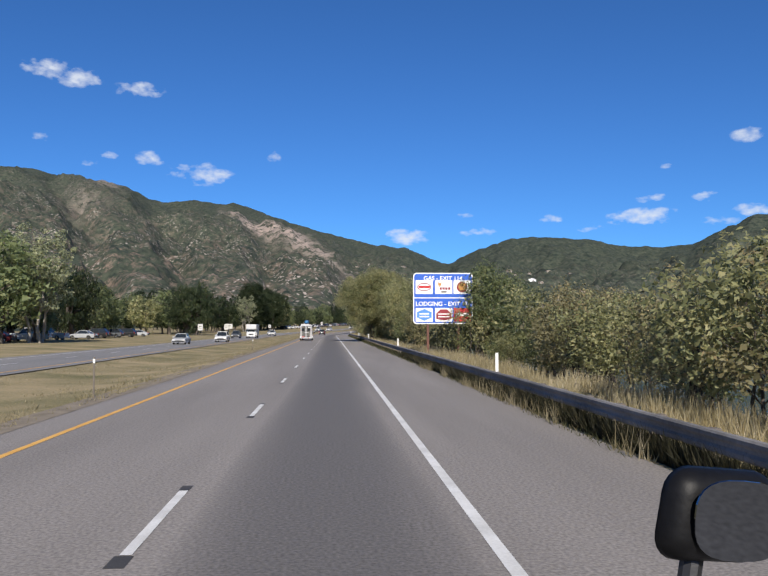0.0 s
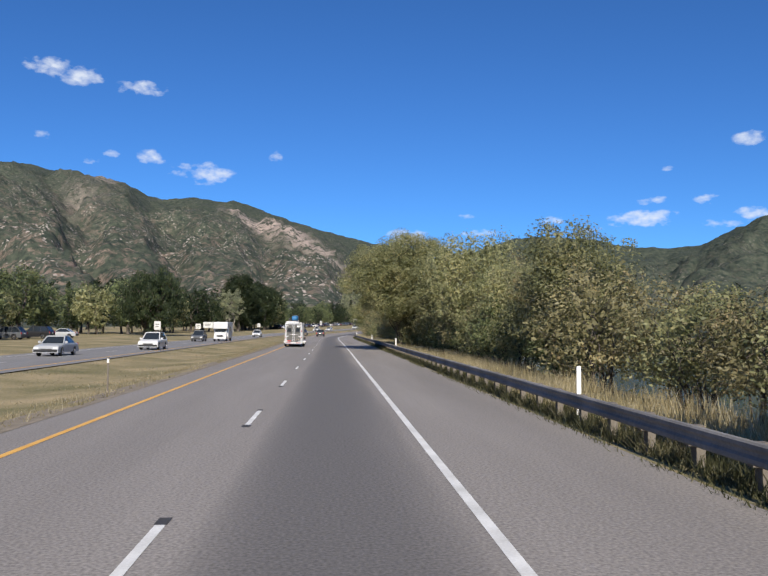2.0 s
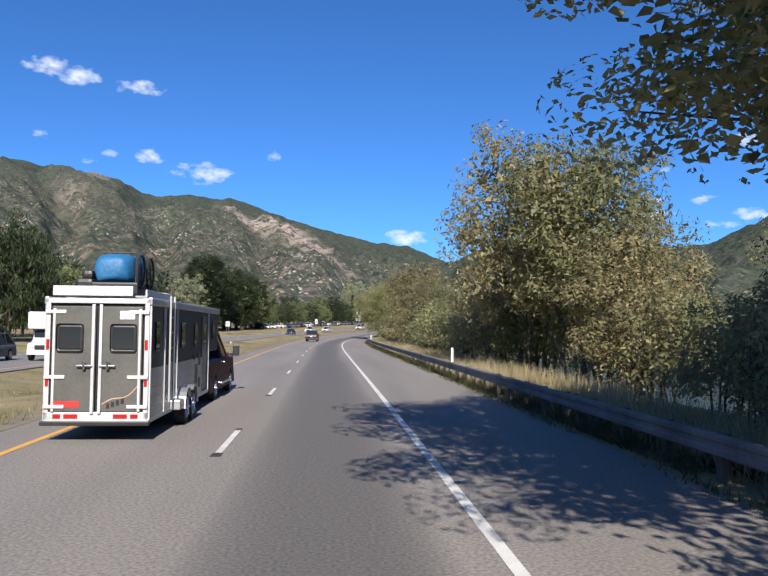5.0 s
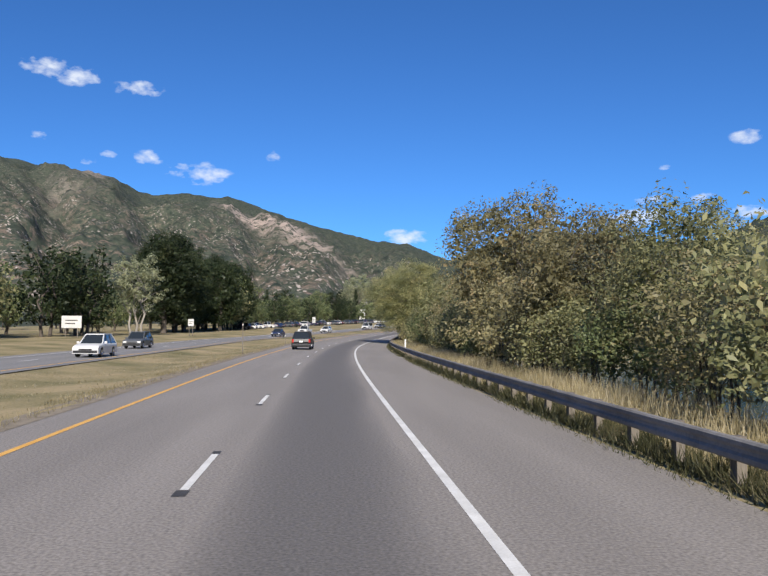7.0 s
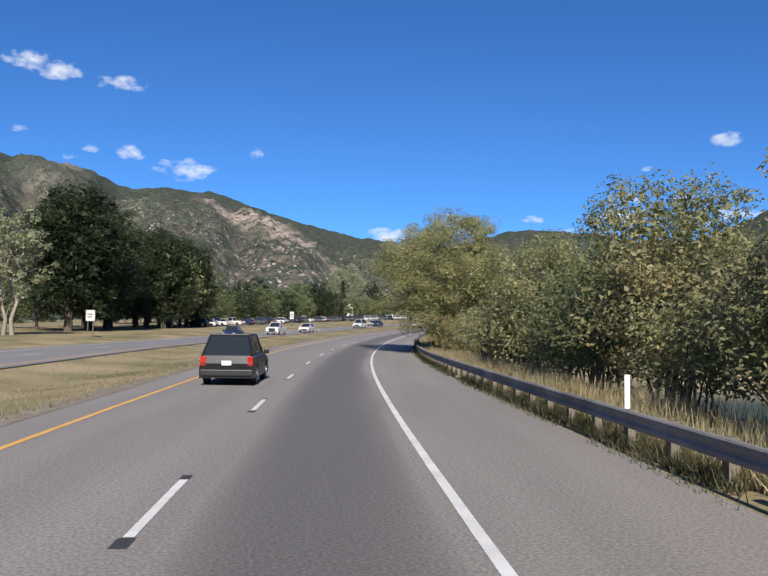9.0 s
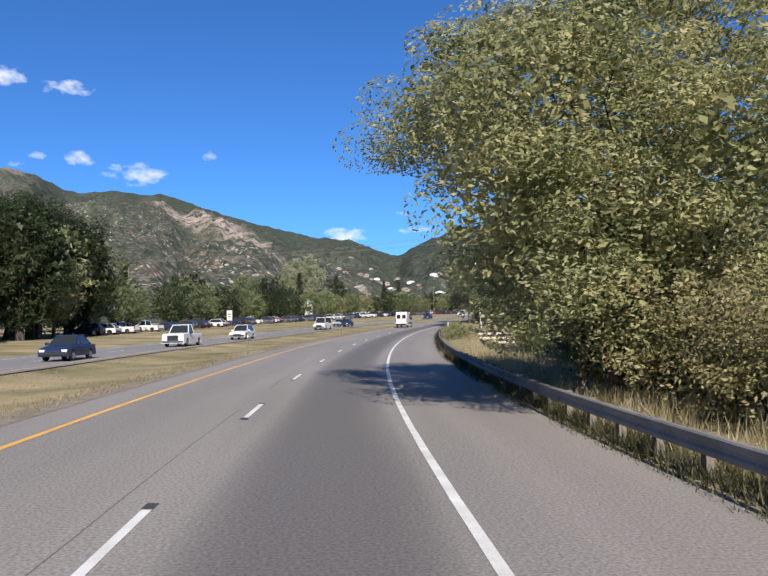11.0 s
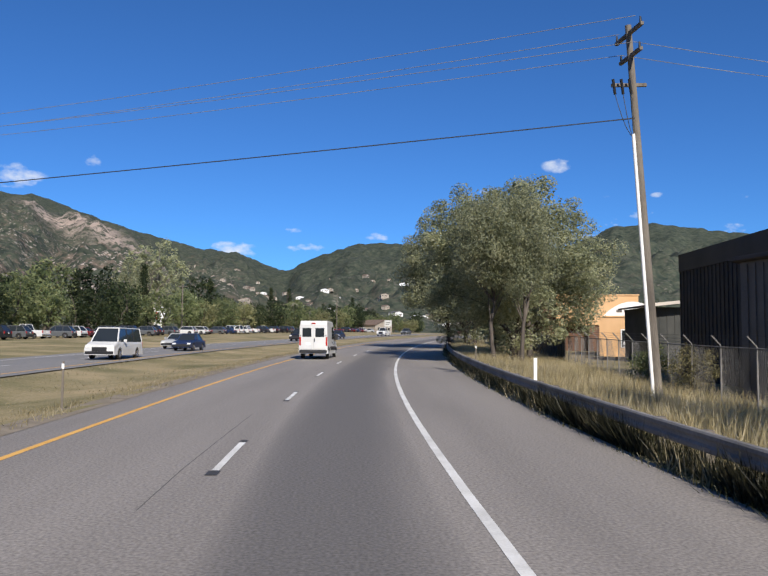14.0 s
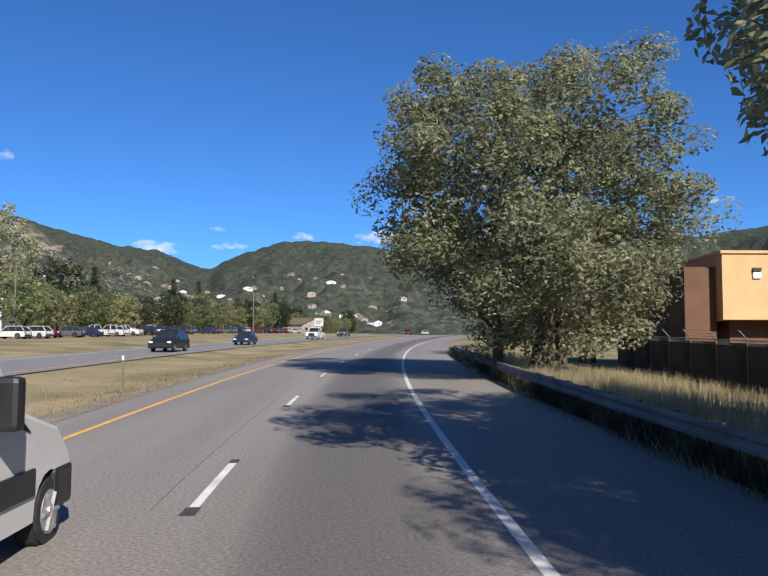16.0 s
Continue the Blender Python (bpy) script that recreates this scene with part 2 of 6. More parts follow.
def glass_material(name="tinted_glass", tint=(0.02, 0.025, 0.03)):
    mt, n, l, p = material(name)
    p.inputs["Base Color"].default_value = (*tint, 1)
    p.inputs["Roughness"].default_value, p.inputs["IOR"].default_value = 0.04, 1.5
    return mt


ASPHALT = asphalt_material("asphalt", (0.19, 0.172, 0.155), (0.245, 0.222, 0.20), (0.105, 0.098, 0.093))
ASPHALT_OLD = asphalt_material("asphalt_old", (0.17, 0.165, 0.16), (0.22, 0.21, 0.2), (0.12, 0.12, 0.12), False)
PAINT_WHITE = surface("road_paint_white", (0.50, 0.49, 0.46), (0.72, 0.71, 0.68), 1.5, 30, 0.7, bump=0.3)
PAINT_YELLOW = surface("road_paint_yellow", (0.60, 0.31, 0.06), (0.74, 0.42, 0.10), 1.5, 30, 0.7, bump=0.3)
SEALANT = surface("tar_patch", (0.035, 0.033, 0.03), (0.06, 0.055, 0.05), 3, 40, 0.7)
GRASS_DRY = surface("dry_verge", (0.125, 0.122, 0.058), (0.36, 0.285, 0.17), 0.2, 9, 0.95, bump=0.8, specular=0.1)
GRAVEL = surface("gravel_edge", (0.17, 0.145, 0.11), (0.27, 0.23, 0.18), 2, 25, 0.95, bump=0.8, specular=0.1)
MOUNTAIN = mountain_material()
BARK = surface("bark", (0.045, 0.037, 0.03), (0.115, 0.096, 0.08), 3, 25, 0.95, bump=0.7, stretch=(1, 1, .3))
BARK_PALE = surface("pale_bark", (0.20, 0.18, 0.15), (0.33, 0.30, 0.26), 3, 25, 0.95, bump=0.7, stretch=(1, 1, .3))
LEAF_OLIVE = leaf_material("leaves_olive", (0.15, 0.165, 0.075), (0.38, 0.37, 0.185), (0.44, 0.39, 0.20), .25)
LEAF_BROWN = leaf_material("leaves_turning", (0.165, 0.155, 0.078), (0.38, 0.34, 0.18), (0.44, 0.34, 0.18), .25)
LEAF_GREEN = leaf_material("leaves_green", (0.095, 0.128, 0.055), (0.265, 0.30, 0.14), (0.34, 0.33, 0.155), .15)
LEAF_DARK = leaf_material("leaves_dark", (0.022, 0.036, 0.016), (0.068, 0.092, 0.040), (0.11, 0.12, 0.05), .1)
LEAF_GREY = leaf_material("leaves_grey_green", (0.18, 0.2, 0.115), (0.42, 0.435, 0.265), (0.48, 0.47, 0.3), .3)
# weeds again, with the shade round the guardrail put into their colour
WEED_SHADE = leaf_material("weeds_painted_shade", (0.026, 0.027, 0.015), (0.072, 0.068, 0.036), (0.15, 0.13, 0.075), .3)
STRAW = leaf_material("dry_stalks", (0.27, 0.225, 0.12), (0.47, 0.40, 0.24), (0.58, 0.50, 0.34), .4)
WEED = leaf_material("weeds", (0.05, 0.056, 0.026), (0.14, 0.135, 0.065), (0.26, 0.225, 0.13), .4)
STEEL = surface("galvanised_steel", (0.13, 0.125, 0.12), (0.24, 0.23, 0.22), 0.7, 14, 0.8, 0.0, 0.3, specular=.2)
WOOD_GREY = surface("weathered_wood", (0.085, 0.072, 0.06), (0.19, 0.165, 0.135), 2, 30, 0.9, bump=0.5, stretch=(1, 1, .2))
GLASS = glass_material()
RUBBER = surface("tyre_rubber", (0.012, 0.012, 0.012), (0.028, 0.027, 0.026), 5, 60, 0.85)
CHROME = surface("chrome", (0.5, 0.5, 0.52), (0.66, 0.66, 0.68), 2, 40, 0.22, 1.0, 0.03)
BLACK = surface("black_plastic", (0.012, 0.012, 0.013), (0.022, 0.022, 0.024), 3, 60, 0.45, bump=0.05)
LAMP_RED = surface("red_lens", (0.30, 0.01, 0.01), (0.42, 0.02, 0.015), 3, 40, 0.2, bump=0)
LAMP_CLEAR = surface("clear_lens", (0.6, 0.6, 0.58), (0.75, 0.75, 0.72), 3, 40, 0.15, bump=0)
WHITE = surface("white_paint", (0.70, 0.70, 0.69), (0.80, 0.80, 0.79), 1.2, 25, 0.4, bump=0.05)

# ---- the road's line ----
DASH = 10.95 - 3.05
S = np.arange(-200.0, 900.5, 1.0)


def smooth(xs, ys):
    v = np.interp(S, xs, ys)
    k = np.hanning(41)
    return np.convolve(np.pad(v, 20, mode="edge"), k / k.sum(), "valid")


HEAD = np.radians(smooth([-200, 128, 170, 200, 225, 250, 269, 282, 295, 307, 321, 335, 348, 361, 375, 388, 400, 412, 440, 520, 600, 900],
                        [0, 0, 0.3, 0.22, -0.57, -1.98, -3.31, -4.35, -5.5, -6.79, -8.48, -9.93, -11.16, -12.54, -14.12, -15.57, -17.0, -18.4, -21.5, -29, -33, -36]))
BANK = np.radians(smooth([-200, 235, 258, 270, 282, 295, 310, 325, 340, 355, 375, 390, 900],
                        [0, 0, 0.3, 0.8, 1.7, 2.4, 2.4, 1.8, 1.75, 1.4, 0.1, 0, 0]))
GRADE = np.radians(smooth([-200, 282, 295, 307, 321, 335, 361, 400, 412, 560, 700, 900],
                          [0, 0, .2, .35, .7, .85, .95, 1.25, 1.35, 1.4, .4, .3]))
CX = np.concatenate([[0], np.cumsum(-np.sin(HEAD[:-1]))])
CY = np.concatenate([[0], np.cumsum(np.cos(HEAD[:-1]))])
CZ = np.concatenate([[0], np.cumsum(np.tan(GRADE[:-1]))])
CX, CY = CX - CX[200], CY - CY[200]


def heading(s):
    return float(np.interp(s, S, HEAD))


def tilt(s, lat):
    """The carriageway banks into the bend: its right side lies lower than its left."""
    return -np.tan(np.interp(s, S, BANK)) * np.clip(lat, -7.6, 5.8)


def at(s, lat, z=0.0):
    """A place s metres along the road and lat metres to the right of the driver's line, z above the road."""
    h = heading(s)
    return Vector((np.interp(s, S, CX) + lat * math.cos(h), np.interp(s, S, CY) + lat * math.sin(h), np.interp(s, S, CZ) + z + tilt(s, lat)))


def lie(s, lat):
    """Height of the verge above the road."""
    river = max(0.0, min(1.0, (305 - s) / 25.0))
    right = np.interp(lat, [5.2, 7, 9, 13, 18, 24, 52, 60, 75, 110], [-.04, .12, .1, -.5, -2.0, -3.2, -3.2, -1.2, 0, .5])
    flat = np.interp(lat, [5.2, 7, 9, 13, 110], [-.04, .15, .05, -.3, -.5])
    if lat > 5.2:
        return float(right * river + flat * (1 - river))
    return float(np.interp(lat, [-140, -60, -40, -32, -24.8, -15.3, -13, -11, -8.5, -7.1, -6.8], [.5, .4, .35, .3, -.04, -.04, -.25, -.3, -.12, .03, -.06]))


def on_ground(s, lat, z=0.0):
    return at(s, lat, lie(s, lat) + z)


def stand(s, lat, turn=0.0, size=1.0, z=0.0):
    """A pose on the ground, facing along the road."""
    p = on_ground(s, lat, z)
    return Matrix.Translation(p) @ Matrix.Rotation(heading(s) + radians(turn), 4, "Z") @ Matrix.Diagonal((size, size, size, 1))


# ---- mesh helpers ----
def mesh_of(name, verts, faces, mat, smooth_faces=False):
    me = bpy.data.meshes.new(name)
    me.from_pydata([tuple(v) for v in verts], [], faces)
    me.materials.append(mat)
    if smooth_faces:
        me.polygons.foreach_set("use_smooth", [True] * len(me.polygons))
    me.update()
    return me


def part(name, data, mat, parent=None, label=""):
    """Links a bmesh or a mesh as one object, under its thing."""
    if isinstance(data, bmesh.types.BMesh):
        me = bpy.data.meshes.new(name)
        data.to_mesh(me)
        data.free()
        me.materials.append(mat)
    else:
        me = data
    ob = new(name, me)
    if parent is not None:
        ob.parent = parent
    if label:
        ob["label"] = label
    return ob


def box(bm, x0, x1, y0, y1, z0, z1, bevel=0.0):
    r = bmesh.ops.create_cube(bm, size=1.0, matrix=Matrix.Translation(((x0 + x1) / 2, (y0 + y1) / 2, (z0 + z1) / 2)) @ Matrix.Diagonal((x1 - x0, y1 - y0, z1 - z0, 1)))
    if bevel:
        vs = set(r["verts"])
        bmesh.ops.bevel(bm, geom=[e for e in bm.edges if e.verts[0] in vs and e.verts[1] in vs], offset=bevel, segments=2, profile=0.6, affect="EDGES")
    return bm


def boxes(*specs, bevel=0.0):
    bm = bmesh.new()
    for sp in specs:
        box(bm, *sp, bevel=bevel)
    return bm


def rod(bm, a, b, r, sides=8, r2=None):
    a, b = Vector(a), Vector(b)
    d = b - a
    m = Matrix.Translation((a + b) / 2) @ d.to_track_quat("Z", "Y").to_matrix().to_4x4()
    bmesh.ops.create_cone(bm, cap_ends=True, segments=sides, radius1=r, radius2=r if r2 is None else r2, depth=d.length, matrix=m)
    return bm


def rods(pairs, r, sides=8):
    bm = bmesh.new()
    for a, b in pairs:
        rod(bm, a, b, r, sides)
    return bm


def empty(name, m, label, category, group=""):
    ob = new(name)
    ob.matrix_world = m
    return tagged(ob, label, category, group)


def ribbon(lat0, lat1, s0, s1, z, step=4.0, crossings=2):
    """A strip that lies along the road: vertices, faces and the (lat, s) of each vertex."""
    ss = np.linspace(s0, s1, max(2, int((s1 - s0) / step) + 1))
    ll = np.linspace(lat0, lat1, crossings)
    v, uv = [], []
    for q in ss:
        for k in ll:
            v.append(at(q, k, z))
            uv.append((k, q))
    n = crossings
    f = [(i * n + j, i * n + j + 1, (i + 1) * n + j + 1, (i + 1) * n + j) for i in range(len(ss) - 1) for j in range(n - 1)]
    return v, f, uv


def strip(name, lat0, lat1, s0, s1, z, mat, crossings=2, step=4.0):
    v, f, uv = ribbon(lat0, lat1, s0, s1, z, step, crossings)
    me = mesh_of(name, v, f, mat)
    layer = me.uv_layers.new(name="lane")
    for lp in me.loops:
        layer.data[lp.index].uv = uv[lp.vertex_index]
    return new(name, me)


# ---- ground, road, water ----
RIDGE_AZ = [-176.1, -117.4, -68.5, -44.0, -29.4, -23.6, -21.4, -19.2, -17.2, -15.3, -13.8, -12.4, -11.3, -10.2, -8.8, -7.5, -5.8, -2.9, 0.9, 3.2, 5.9, 7.7, 9.3, 10.3, 12, 14.2, 17, 20, 23, 25.5, 27.5, 29.8, 31.7, 34.5, 38, 42, 46, 60, 90, 130, 180]
RIDGE_EL = [6.85, 7.83, 8.81, 10.66, 10.76, 11.13, 11.08, 10.63, 10.51, 10.2, 9.45, 9.15, 9.38, 9.53, 9.28, 9.4, 8.92, 7.94, 6.92, 6.28, 6.17, 5.33, 4.83, 5.4, 6.1, 6.8, 6.9, 6.6, 6.0, 5.8, 6.0, 7.0, 7.8, 8.0, 7.4, 6.9, 7.4, 8, 8, 7, 7]


def hill(a, r):
    """Height of the land at azimuth a (degrees) and distance r from the middle of the way, and how bare its rock is."""
    ar = radians(a)
    x, y = r * math.sin(ar), 250.0 + r * math.cos(ar)
    el = float(np.interp(a, RIDGE_AZ, RIDGE_EL))
    ridge = float(np.interp(a, [3, 10.3], [3800, 2800]))
    near = float(np.interp(a, [-100, -90, 0, 8, 90, 100], [700, 480, 480, 850, 850, 700]))
    t = max(0.0, min(1.0, (r - near) / (ridge - near)))
    base = -4.0 if r < 345 else float(np.interp(y, [250, 412, 560, 700, 900, 1500], [-1.5, 0, 3.2, 5.2, 7, 12]))
    top = math.tan(radians(el)) * ridge
    q = Vector((x * 0.0016, y * 0.0016, 3.1))
    spur = noise.fractal(q, 0.9, 2.1, 4) if t > 0 else 0.0
    fine = noise.fractal(q * 14, 0.8, 2.2, 4) if t > 0 else 0.0
    env = 4 * t * (1 - t)
    h = top * t ** 1.2 * (1 + 0.26 * spur * env) + fine * (3 + 20 * env + 4 * t)
    gully = math.sin(a * 0.9 + spur * 4)
    h -= max(0.0, gully) * 0.07 * top * env
    if r > ridge + 100:
        h *= max(0.35, 1 - (r - ridge - 100) / 1600)
    band = float(np.interp(a, [-8.4, -7, -4, -1, 1.7], [.86, .75, .67, .55, .36]))
    scarp = math.exp(-((t - band) / .065) ** 2) * float(np.interp(a, [-9, -7.6, -3, 1.5, 2.6], [0, 1, 1, .5, 0]))
    scarp += 0.7 * math.exp(-((a + 17) / 1.0) ** 2) * math.exp(-((t - .84) / .08) ** 2)
    scarp += 0.4 * math.exp(-((a + 18.8) / 1.5) ** 2) * math.exp(-((t - .62) / .1) ** 2)
    bare = float(np.interp(a, [-60, 0, 8, 60], [1, 1, .3, .15])) * max(.12, min(1, 1.25 - 1.35 * t)) * (.15 + .85 * min(1, t * 12))
    return (x, y, base + max(h, 0)), min(1.0, scarp), bare


def make_ground():
    """Valley floor and mountains: one sheet on rings round the middle of the way."""
    azs = np.concatenate([np.arange(-180, -45, 4.0), np.arange(-45, 60, 0.25), np.arange(60, 180, 4.0)])
    rs = np.concatenate([[5, 60, 150, 260, 340], np.geomspace(400, 3900, 120), [4000, 4200, 4600, 5300, 5800]])
    verts, rock, bare = [], [], []
    for r in rs:
        for a in azs:
            v, k, b = hill(a, r)
            verts.append(v)
            rock.append(k)
            bare.append(b)
    n = len(azs)
    faces = [(i * n + j, (i + 1) * n + j, (i + 1) * n + (j + 1) % n, i * n + (j + 1) % n) for i in range(len(rs) - 1) for j in range(n)]
    faces.append(tuple(range(n))[::-1])
    me = mesh_of("ground", verts, faces, MOUNTAIN, True)
    at_ = me.attributes.new("rock", "FLOAT", "POINT")
    at_.data.foreach_set("value", rock)
    at_ = me.attributes.new("bare", "FLOAT", "POINT")
    at_.data.foreach_set("value", bare)
    tagged(new("ground", me), "valley floor rising to scrubby rocky mountains", "ground", kind="structure")


make_ground()


def make_verge():
    lats = [-140, -110, -85, -60, -40, -32, -27, -24.8, -24.4, -15.6, -15.3, -14, -12.5, -11, -9.5, -8.2, -7.4, -7.0, -6.6, -2, 3, 5.0, 5.4, 6, 7, 8.2, 9.5, 11, 13, 15.5, 18, 21, 24, 30, 40, 52, 56, 60, 67, 75, 90, 110]
    ss = np.arange(-80, 821, 3.0)
    v = []
    for q in ss:
        for k in lats:
            rough = noise.noise(Vector((q * .35, k * .5, 0))) * (0.09 if (k < -7.2 and not -25 < k < -15) or k > 5.6 else 0)
            z = lie(q, k) if not (-24.4 <= k <= -15.6 or -6.6 <= k <= 5.0) else -0.12
            v.append(at(q, k, z + rough))
    n = len(lats)
    f = [(i * n + j, i * n + j + 1, (i + 1) * n + j + 1, (i + 1) * n + j) for i in range(len(ss) - 1) for j in range(n - 1)]
    tagged(new("verge", mesh_of("verge", v, f, GRASS_DRY, True)), "dry yellow grass verge and median beside the road", "ground", kind="structure")


make_verge()
road = tagged(strip("road", -6.85, 5.3, -80, 820, 0.0, ASPHALT, 14, 3.0), "worn grey asphalt highway carriageway with darker lane", "road", kind="structure")
far_road = tagged(strip("road_oncoming", -24.6, -15.4, -80, 820, 0.0, ASPHALT_OLD, 8, 3.0), "pale grey asphalt oncoming carriageway", "road", kind="structure")
tagged(strip("edge_line", 1.64, 1.79, -60, 800, 0.006, PAINT_WHITE), "solid white edge line", "road marking", kind="structure")
tagged(strip("median_line", -5.69, -5.54, -60, 800, 0.006, PAINT_YELLOW), "solid yellow median line", "road marking", kind="structure")
tagged(strip("edge_line", -23.3, -23.15, -60, 800, 0.006, PAINT_WHITE), "solid white edge line", "road marking", kind="structure")
tagged(strip("median_line", -16.45, -16.3, -60, 800, 0.006, PAINT_YELLOW), "solid yellow median line", "road marking", kind="structure")
tagged(strip("gravel", -7.6, -6.8, -60, 800, 0.008, GRAVEL, 3), "narrow gravel edge of the asphalt", "gravel", kind="structure")
for i in range(-4, 62):
    s0 = DASH + 12.19 * i
    if i < 46:
        o = -0.12 * math.exp(-((s0 - 300) / 28) ** 2)
        dash = strip("lane_dash", -2.01 + o, -1.89 + o, s0, s0 + 3.05, 0.007, PAINT_WHITE, 2, 1.5)
        dash.parent = road
        tar = strip("tar_patch", -2.05 + o, -1.86 + o, s0 - 0.42, s0 - 0.02, 0.005, SEALANT, 2, 0.4)
        tar.parent = road
        tar = strip("tar_patch", -2.03 + o, -1.88 + o, s0 + 3.07, s0 + 3.4, 0.005, SEALANT, 2, 0.4)
        tar.parent = road
    dash = strip("lane_dash", -19.9, -19.78, s0 + 4, s0 + 7.05, 0.007, PAINT_WHITE, 2, 1.5)
    dash.parent = far_road

mt, n_, l_, p_ = material("river_water")
p_.inputs["Base Color"].default_value, p_.inputs["Roughness"].default_value = (0.02, 0.045, 0.06, 1), 0.08
wn, wb = n_.new("ShaderNodeTexNoise"), n_.new("ShaderNodeBump")
wn.inputs["Scale"].default_value, wb.inputs["Strength"].default_value = 1.6, 0.25
l_.new(wn.outputs[0], wb.inputs["Height"])
l_.new(wb.outputs[0], p_.inputs["Normal"])
tagged(strip("water", 15, 66, -80, 300, -2.1, mt, 6, 12), "blue rippled river water behind the trees", "river", kind="structure")


# ---- plants ----
def tube(path, radii, sides, verts, faces):
    """A tapered limb along a path."""
    base = len(verts)
    for i, p in enumerate(path):
        d = (path[min(i + 1, len(path) - 1)] - path[max(i - 1, 0)]).normalized()
        a = d.orthogonal().normalized()
        b = d.cross(a)
        for k in range(sides):
            w = 2 * math.pi * k / sides
            verts.append(p + (a * math.cos(w) + b * math.sin(w)) * radii[i])
    for i in range(len(path) - 1):
        for k in range(sides):
            faces.append((base + i * sides + k, base + i * sides + (k + 1) % sides, base + (i + 1) * sides + (k + 1) % sides, base + (i + 1) * sides + k))


def leaves(rng, centres, radius, per, size, droop=0.0, flat=0.8, inside=None, wide=0.36, inner=.2, sides=4):
    """Many small leaf blades gathered in clumps, and broader sprays deep inside the crown."""
    n = len(centres) * per
    cs = np.array(centres)
    c = np.repeat(cs, per, axis=0)
    g = rng.normal(size=(n, 3))
    g *= (np.minimum(np.linalg.norm(g, axis=1), 1.5) / np.maximum(np.linalg.norm(g, axis=1), 1e-6))[:, None]
    rr = np.repeat(rng.uniform(0.6, 1.25, len(centres)) * radius, per)[:, None]
    c = c + g * rr * np.array([1, 1, flat]) * 0.62
    k = rng.uniform(0.6, 1.3, n)[:, None] * size
    if inside is not None:
        m = len(inside)
        c = np.concatenate([c, inside])
        g = np.concatenate([g, rng.normal(size=(m, 3))])
        k = np.concatenate([k, rng.uniform(.6, 1.2, m)[:, None] * inner])
        wide = np.concatenate([np.full(n, wide), np.full(m, .62)])[:, None]
        n += m
    # blades turn outward and up from their clump
    out = g / np.maximum(np.linalg.norm(g, axis=1), 1e-6)[:, None] * 0.9 + np.array([0, 0, 0.45]) + rng.normal(size=(n, 3)) * 0.5
    a = rng.normal(size=(n, 3)) * np.array([1, 1, .55])
    a[:, 2] -= droop + .25
    b = np.cross(out, a)
    b /= np.linalg.norm(b, axis=1)[:, None]
    if droop == 0:
        a = np.cross(b, out)
    a /= np.linalg.norm(a, axis=1)[:, None]
    v = np.empty((n, 4, 3))
    fold = out * k * rng.uniform(-.15, .3, n)[:, None]
    v[:, 0], v[:, 1], v[:, 2], v[:, 3] = c + a * k, c - a * k * .1 + b * k * wide + fold, c - a * k * .85, c - a * k * .2 - b * k * wide + fold
    if sides == 3:
        v[:, 1], v[:, 2] = c - a * k * .6 + b * k * wide, c - a * k * .75 - b * k * wide
    return v[:, :sides].reshape(-1, 3)


def quads(name, v, mat, sides=4):
    me = bpy.data.meshes.new(name)
    n = len(v) // sides
    me.vertices.add(len(v))
    me.vertices.foreach_set("co", np.ascontiguousarray(v, dtype=np.float32).ravel())
    me.loops.add(n * sides)
    me.loops.foreach_set("vertex_index", np.arange(n * sides, dtype=np.int32))
    me.polygons.add(n)
    me.polygons.foreach_set("loop_start", np.arange(0, n * sides, sides, dtype=np.int32))
    me.polygons.foreach_set("loop_total", np.full(n, sides, dtype=np.int32))
    me.materials.append(mat)
    me.update()
    me.validate()
    return me


